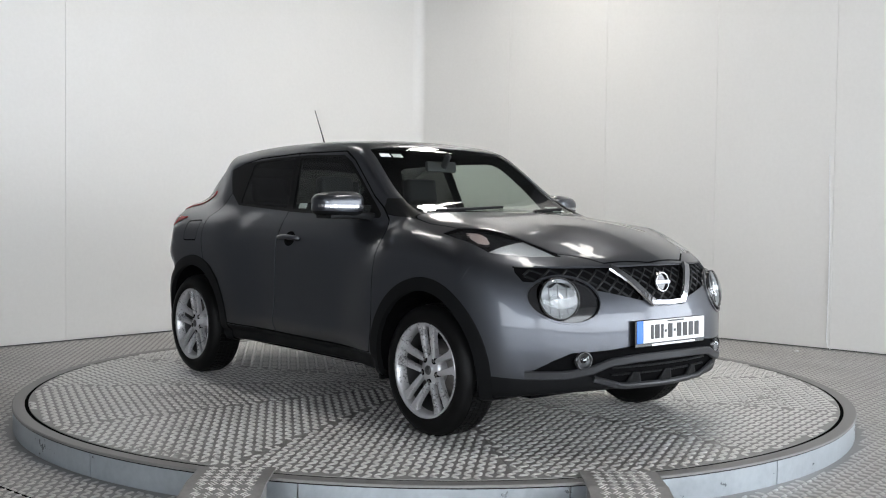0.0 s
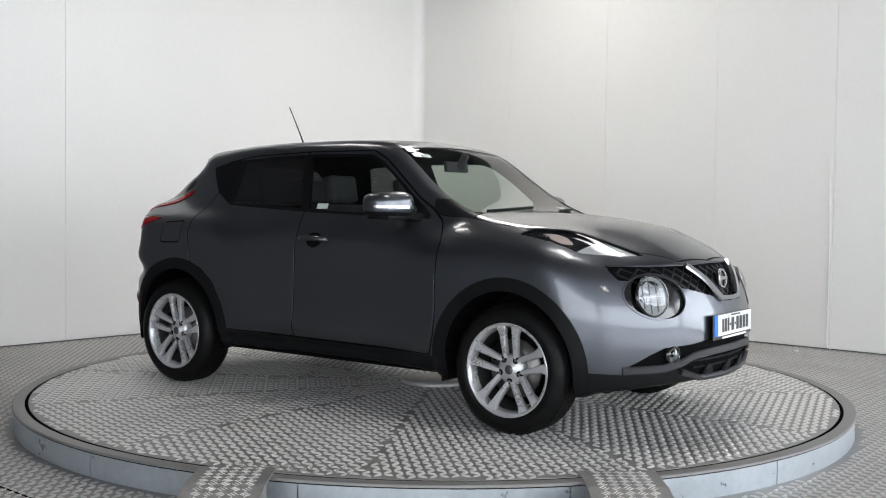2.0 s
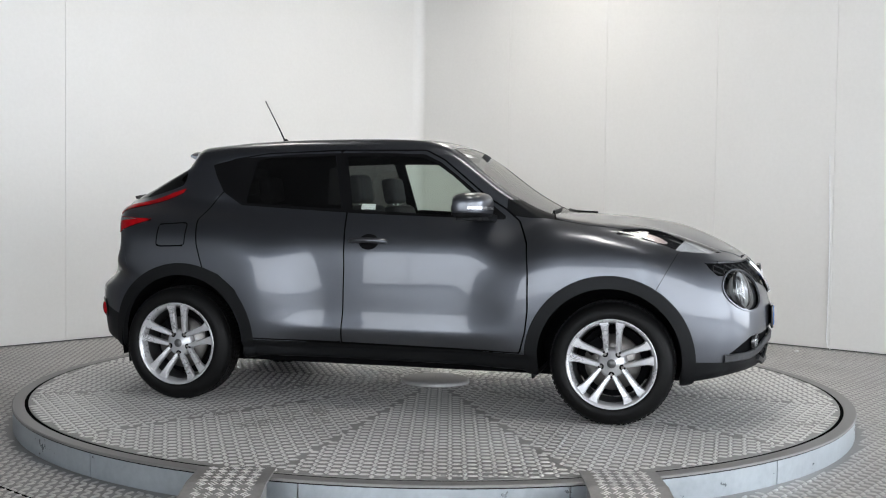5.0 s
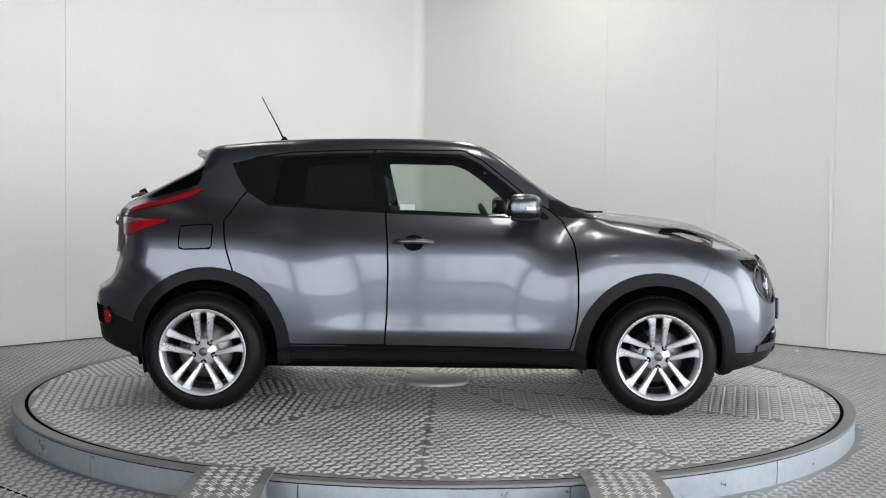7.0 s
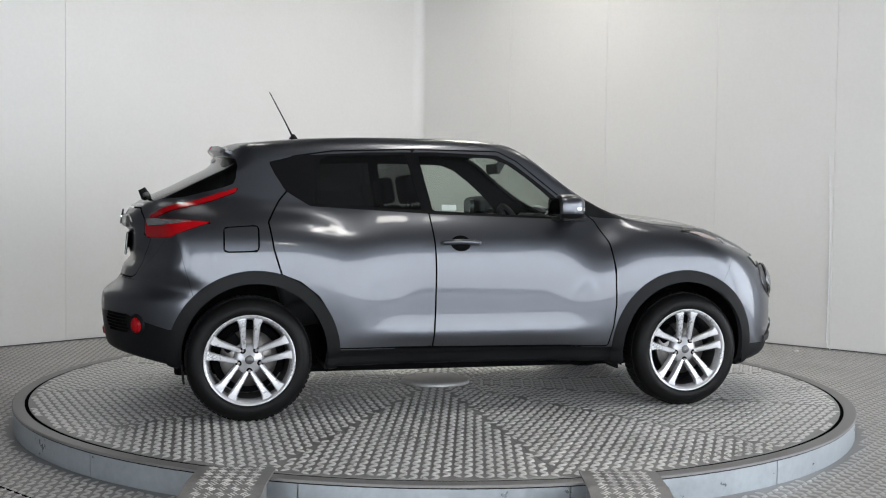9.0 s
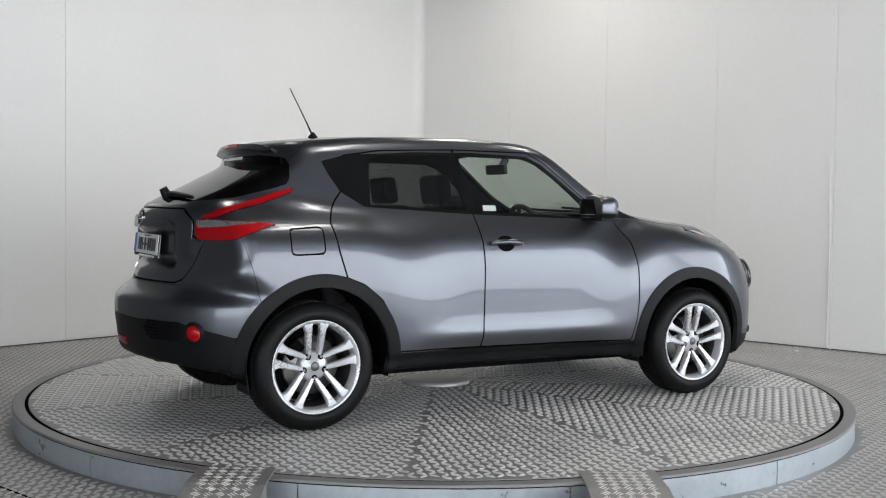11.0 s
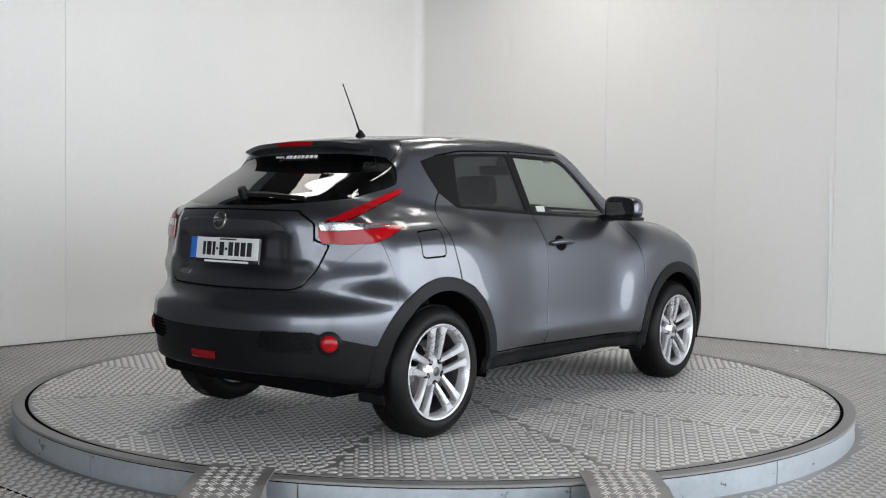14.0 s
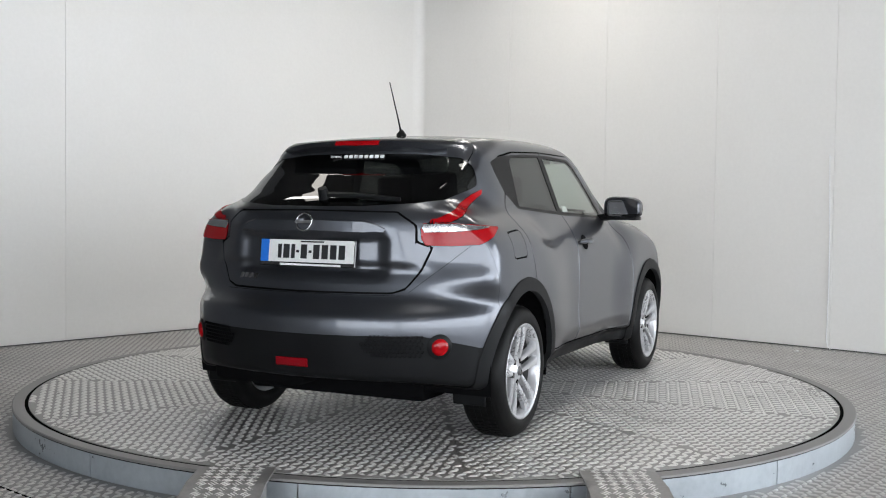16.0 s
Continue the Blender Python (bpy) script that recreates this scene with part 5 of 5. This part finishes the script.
def door_mirror(car, s):
    m = new("door_mirror")
    m.parent = car
    m.matrix_basis = pose(0.50, s * 0.882, 1.155)
    tagged(m, "grey door mirror with a chrome indicator strip")
    def pod(grow, keep):
        """The rounded wedge of the housing, flat towards the rear; only where keep(x, y, z) holds."""
        bm = bmesh.new()
        bmesh.ops.create_uvsphere(bm, u_segments=40, v_segments=40, radius=0.5)
        for v in bm.verts:
            e = lambda q, k: math.copysign(abs(2 * q) ** k, q) * 0.5
            x, y, z = max(e(v.co.x, 0.85), -0.28), e(v.co.y, 0.55), e(v.co.z, 0.6)
            v.co = Vector((x * 0.19, y * 0.262, z * 0.150 * (1 - 0.18 * (y * s)))) * grow
            v.co.x -= 0.06 * (y * s)
        gone = [f for f in bm.faces if not keep(*f.calc_center_median())]
        bmesh.ops.delete(bm, geom=gone, context="FACES")
        return bm
    part("cap", pod(1.0, lambda x, y, z: True), PAINT, m, smooth=True)
    part("indicator", pod(1.012, lambda x, y, z: -0.016 < z < 0.002 and x > 0.008 - 0.06 * y * s), M_TAILCLEAR, m, "clear indicator strip", True)
    part("lower_shell", pod(1.010, lambda x, y, z: z < -0.036), M_PLASTIC, m, "black plastic underside", True)
    bm = bmesh.new()
    box(bm, 0.012, 0.175, 0.100, pose(-0.052 - 0.003, 0, 0.0, 0, 0, s * -13), 0.02, 2)
    part("glass_surround", bm, M_PIANO, m, smooth=True)
    bm = bmesh.new()
    box(bm, 0.004, 0.150, 0.080, pose(-0.066, 0, 0.0, 0, 12, s * -13), 0.0015, 1)
    part("mirror_glass", bm, M_CHROME, m)
    bm = bmesh.new()
    box(bm, 0.15, 0.20, 0.022, pose(0.01, 0, -0.066), 0.008, 2)
    part("base", bm, M_PLASTIC, m, smooth=True)
    bm = bmesh.new()
    box(bm, 0.11, 0.18, 0.045, pose(0.045, -s * 0.12, -0.058, s * 8, 0, s * 10), 0.014, 2)
    part("arm", bm, M_PLASTIC, m, smooth=True)


def door_handle(car, x, z, s):
    p, n = from_side(x, z, s)
    h = new("door_handle")
    h.parent = car
    h.matrix_basis = facing(p, n)
    tagged(h, "body-coloured pull handle with a keyhole cover")
    k = -s
    # flat black oval: the shade of the hollow behind the grip, as colour
    v, f = [], []
    for i in range(28):
        a = 2 * math.pi * i / 28
        for rr, hh in ((1.0, 0.001), (0.9, 0.0018), (0.0, 0.0018)):
            v.append((0.058 * rr * math.cos(a), 0.046 * rr * math.sin(a), hh))
    for i in range(28):
        for q in range(2):
            f.append((i * 3 + q, ((i + 1) % 28) * 3 + q, ((i + 1) % 28) * 3 + q + 1, i * 3 + q + 1))
    mesh_ob("cup_shade", v, f, M_DARK, h)
    pts = [(-0.112, 0, 0.004), (-0.095, 0, 0.020), (-0.05, 0.001, 0.030), (0.0, 0.002, 0.034), (0.05, 0.001, 0.030), (0.095, 0, 0.020), (0.112, 0, 0.004)]
    vv, ff = tube(pts, [0.010, 0.0145, 0.0155, 0.0155, 0.0155, 0.0145, 0.010], 12)
    mesh_ob("grip", vv, ff, PAINT, h, True)
    bm = bmesh.new()
    cyl(bm, 0.008, 0.008, 0.006, pose(-k * 0.082, 0, 0.036 - 0.004), 16)
    part("keyhole", bm, M_CHROME, h)


def fittings(car, made):
    for s in (-1, 1):
        headlamp(car, s)
        fog_lamp(car, s)
        door_mirror(car, s)
        door_handle(car, -0.105, 0.948, s)
    # grille: hexagon mesh set back in its opening
    verts, faces = [], []
    outline = [(0.0, 0.872), (0.25, 0.868), (0.53, 0.866), (0.715, 0.870), (0.725, 0.845), (0.715, 0.805), (0.64, 0.80), (0.565, 0.790), (0.38, 0.757), (0.14, 0.705), (0.10, 0.688), (0.0, 0.685)]
    pitch = 0.043
    for i in range(-22, 23):
        for j in range(0, 8):
            y, z = i * pitch * 0.9, 0.68 + j * pitch * 0.62 * 1.0
            if (i + j) % 2:
                continue
            for dy, dz in ((0.9, 0.62), (-0.9, 0.62)):
                y1, z1 = y + dy * pitch, z + dz * pitch
                mid = (abs(y + y1) / 2, (z + z1) / 2)
                d = poly_dist(np.array([mid[0], abs(y), abs(y1)]), np.array([mid[1], z, z1]), outline)
                if d.max() > 0.012:
                    continue
                a, na = from_front(y, z)
                b, nb = from_front(y1, z1)
                a, b = a - na * 0.016, b - nb * 0.016
                k = len(verts)
                side = Vector((0, -(b - a).z, (b - a).y)).normalized() * 0.0055
                for q in (a, b):
                    for u, x in ((-1, -0.014), (-1, 0), (1, 0), (1, -0.014)):
                        verts.append(q + side * u + Vector((x, 0, 0)))
                faces += [(k + q, k + q + 1, k + q + 5, k + q + 4) for q in range(3)]
    tagged(mesh_ob("grille_mesh", verts, faces, M_PLASTIC, car), "black lattice grille", kind="stuff")
    for s in (-1, 1):
        strip("grille_wing", path(from_front, [(s * 0.292, 0.862), (s * 0.215, 0.80), (s * 0.130, 0.712), (s * 0.105, 0.698)], 12), 0.046, 0.016, M_CHROME, car, 0.004)
    strip("grille_bar", path(from_front, [(-0.125, 0.697), (0.0, 0.692), (0.125, 0.697)], 9), 0.030, 0.016, M_CHROME, car, 0.004, "chrome V moulding")
    strip("bonnet_edge", path(from_front, [(-0.64, 0.874), (-0.5, 0.872), (0.0, 0.877), (0.5, 0.872)], 31), 0.010, 0.006, PAINT, car, 0.0)
    p, n = from_front(0, 0.793)
    badge(car, facing(p + Vector((0.006, 0, 0)), (1, 0, 0.12)), 0.052)
    bm = bmesh.new()
    cyl(bm, 0.05, 0.05, 0.012, facing(p - Vector((0.002, 0, 0)), (1, 0, 0.12)), 32)
    part("badge_backing", bm, M_PIANO, car)
    p, n = from_front(0, 0.556)
    number_plate(car, facing((2.112, 0, 0.561), (1, 0, 0.02)), True)
    p, n = from_rear(0, 0.93)
    number_plate(car, facing((p.x - 0.008, 0, 0.928), (-1, 0, 0.10)), True)
    p, n = from_rear(0, 1.07)
    badge(car, facing(p + n * 0.012, n), 0.046)
    strip("gate_handle", path(from_rear, [(-0.40, 1.035), (-0.34, 1.050), (0.0, 1.056), (0.34, 1.050), (0.40, 1.035)], 17), [0.02, 0.045] + [0.068] * 13 + [0.045, 0.02], 0.014, PAINT, car, 0.0)
    # plain letters-sized bars of the model name
    for i in range(4):
        p, n = from_rear(0.40 + 0.0 - i * 0.032, 0.80)
        bm = bmesh.new()
        box(bm, 0.024, 0.026, 0.006, facing(p, n))
        part("name_bar", bm, M_CHROME, car)
    # lower front: grey lip, splitter and slats
    lip = [(-0.735, 0.368), (-0.58, 0.372), (-0.47, 0.392), (-0.38, 0.425), (-0.22, 0.437), (0.0, 0.440), (0.22, 0.437), (0.38, 0.425), (0.47, 0.392), (0.58, 0.372), (0.735, 0.368)]
    strip("bumper_lip", path(from_front, lip, 45), 0.040, 0.012, M_GREYPLASTIC, car, 0.0, "grey plastic lip")
    strip("splitter", path(from_front, [(-0.46, 0.350), (-0.30, 0.306), (0.0, 0.302), (0.30, 0.306), (0.46, 0.350)], 25), 0.030, 0.016, M_GREYPLASTIC, car, 0.0)
    for y in (-0.22, 0.0, 0.22):
        strip("splitter_fin", path(from_front, [(y, 0.31), (y, 0.37)], 4), [0.10, 0.085, 0.06, 0.045], 0.010, M_PLASTIC, car, -0.006)
    for z in (0.36, 0.395):
        strip("intake_slat", path(from_front, [(-0.36, z), (0.36, z)], 13), 0.010, 0.004, M_PLASTIC, car, -0.012)
    # rear: reflectors, fog lamp, mesh, exhaust, wiper, brake light, aerial
    for s in (-1, 1):
        p, n = from_rear(s * 0.675, 0.505)
        r = mesh_ob("reflector_housing", *revolve([(0.001, 0.008), (0.05, 0.008), (0.06, 0.0)], 32, "z"), M_PLASTIC, car, True)
        r.matrix_basis = facing(p, n)
        r = mesh_ob("reflector", *revolve([(0.001, 0.022), (0.025, 0.020), (0.037, 0.014), (0.041, 0.006)], 32, "z"), M_RED, car, True, "round red reflector")
        r.matrix_basis = facing(p, n)
        verts, faces = [], []
        for i in range(14):
            for j in range(6):
                y, z = s * (0.345 + i * 0.0195 + (j % 2) * 0.01), 0.465 + j * 0.0175
                if not (0.34 + abs(j - 2.5) * 0.02 < abs(y) < 0.615):
                    continue
                q, qn = from_rear(y, z)
                mm = facing(q, qn)
                k = len(verts)
                verts += [mm @ Vector((0.0085 * math.cos(a), 0.0085 * math.sin(a), 0.004)) for a in np.linspace(0, 2 * math.pi, 7)[:6]]
                verts += [mm @ Vector((0.004 * math.cos(a), 0.004 * math.sin(a), -0.004)) for a in np.linspace(0, 2 * math.pi, 7)[:6]]
                faces += [(k + q2, k + (q2 + 1) % 6, k + 6 + (q2 + 1) % 6, k + 6 + q2) for q2 in range(6)]
        tagged(mesh_ob("bumper_mesh", verts, faces, M_DARK, car), "black mesh insert", kind="stuff")
        verts, faces = [], []
        bm = bmesh.new()
        box(bm, 0.012, 0.17, 0.20, pose(-1.615, s * 0.725, 0.30, 0, -8, 0), 0.004, 1)
        part("mud_flap", bm, M_PLASTIC, car)
        bm = bmesh.new()
        box(bm, 0.012, 0.16, 0.15, pose(0.835, s * 0.755, 0.30, 0, -6, 0), 0.004, 1)
        part("mud_flap", bm, M_PLASTIC, car)
    strip("rear_fog_lamp", path(from_rear, [(-0.085, 0.415), (0.085, 0.415)], 5), 0.042, 0.010, M_REDDEEP, car, 0.0, "red rear fog lamp")
    v, f = revolve([(0.020, 0.0), (0.027, 0.0), (0.027, 0.18), (0.020, 0.18), (0.020, 0.0)], 20, "z")
    ex = mesh_ob("exhaust_tip", v, f, M_STEEL, car, True)
    ex.matrix_basis = pose(-1.83, 0.40, 0.300, 0, 96, 0)
    bm = bmesh.new()
    box(bm, 0.34, 0.52, 0.16, pose(-1.68, 0.35, 0.33), 0.06, 3)
    part("silencer", bm, M_DARK, car, smooth=True)
    strip("wiper_blade", path(from_rear, [(-0.03, 1.192), (-0.20, 1.190), (-0.43, 1.172)], 9), [0.026, 0.03, 0.03, 0.026, 0.022, 0.020, 0.018, 0.014, 0.010], 0.014, M_PLASTIC, car, 0.010, "black rear wiper")
    p, n = from_rear(-0.03, 1.190)
    bm = bmesh.new()
    cyl(bm, 0.030, 0.022, 0.06, facing(p + n * 0.02, n), 20)
    part("wiper_pivot", bm, M_PLASTIC, car, smooth=True)
    strip("spoiler_lip", path(from_rear, [(-0.47, 1.432), (-0.30, 1.448), (0.0, 1.456), (0.30, 1.448), (0.47, 1.432)], 25), [0.015, 0.03] + [0.042] * 21 + [0.03, 0.015], 0.042, PAINT, car, 0.0)
    strip("brake_light", path(from_rear, [(-0.125, 1.454), (0.125, 1.454)], 7), 0.028, 0.008, M_RED, car, 0.038, "red high brake light")
    letters("www.", 0.030, M_WHITE, car, facing(from_rear(0.13, 1.405)[0] + Vector((-0.004, 0, 0.003)), from_rear(0, 1.405)[1]), "web_lettering")
    for i in range(8):
        p, n = from_rear(0.07 - i * 0.030, 1.405)
        bm = bmesh.new()
        box(bm, 0.022, 0.018, 0.002, facing(p + n * 0.003, n))
        part("sticker_bar", bm, M_WHITE, car)
    p, n = hit_body((-0.945, 0, 1.9), (0, 0, -1))
    a = new("aerial")
    a.parent = car
    a.matrix_basis = pose(p.x, 0, p.z)
    mesh_ob("aerial_foot", *revolve([(0.030, -0.006), (0.028, 0.010), (0.015, 0.026), (0.008, 0.036), (0.0, 0.038)], 20, "z"), M_PLASTIC, a, True)
    mesh_ob("rod", *tube([(-0.005, 0, 0.02), (-0.045, 0, 0.10), (-0.145, 0, 0.285)], [0.006, 0.0042, 0.0028], 8), M_PLASTIC, a, True)
    # stickers behind the glass
    p, n = hit_body((1.6, -0.38, 1.455), (-1, 0, 0))
    for dy, w in ((0.0, 0.07), (-0.09, 0.07)):
        bm = bmesh.new()
        box(bm, w, 0.035, 0.001, facing(p - n * 0.008 + Vector((0, dy, 0)), n))
        part("sticker", bm, M_WHITE, car)
    def from_ahead(y, z):
        return hit_body((1.8, y, z), (-1, 0, 0.0))
    for y0, z0, y1, z1 in ((-0.50, 1.128, 0.02, 1.150), (0.08, 1.124, 0.52, 1.140)):
        strip("wiper_blade", path(from_ahead, [(y0, z0), (y1, z1)], 10), 0.014, 0.010, M_PLASTIC, car, 0.001, "black windscreen wiper")
    p, n = from_side(-0.145, 1.148)
    bm = bmesh.new()
    box(bm, 0.085, 0.034, 0.001, facing(p - n * 0.006, n))
    part("sticker", bm, M_WHITE, car)
    p, n = hit_body((1.6, 0.50, 1.15), (-1, 0, 0))
    bm = bmesh.new()
    box(bm, 0.12, 0.08, 0.001, facing(p - n * 0.010, n))
    part("tax_disc", bm, M_WHITE, car)


CAR = build_car()


# ---- what moves ----
def motions():
    table_rows, car_rows = [], []
    for i in range(33):
        t = i * 0.5
        a = TURN_START + TURN_RATE * t
        turn = pose(0, 0, 0, 0, 0, a)
        table_rows.append((t, turn))
        car_rows.append((t, turn @ pose(CAR_AT[0], CAR_AT[1], TOP + 0.002)))
    walk(TABLE, table_rows)
    walk(CAR, car_rows)


motions()
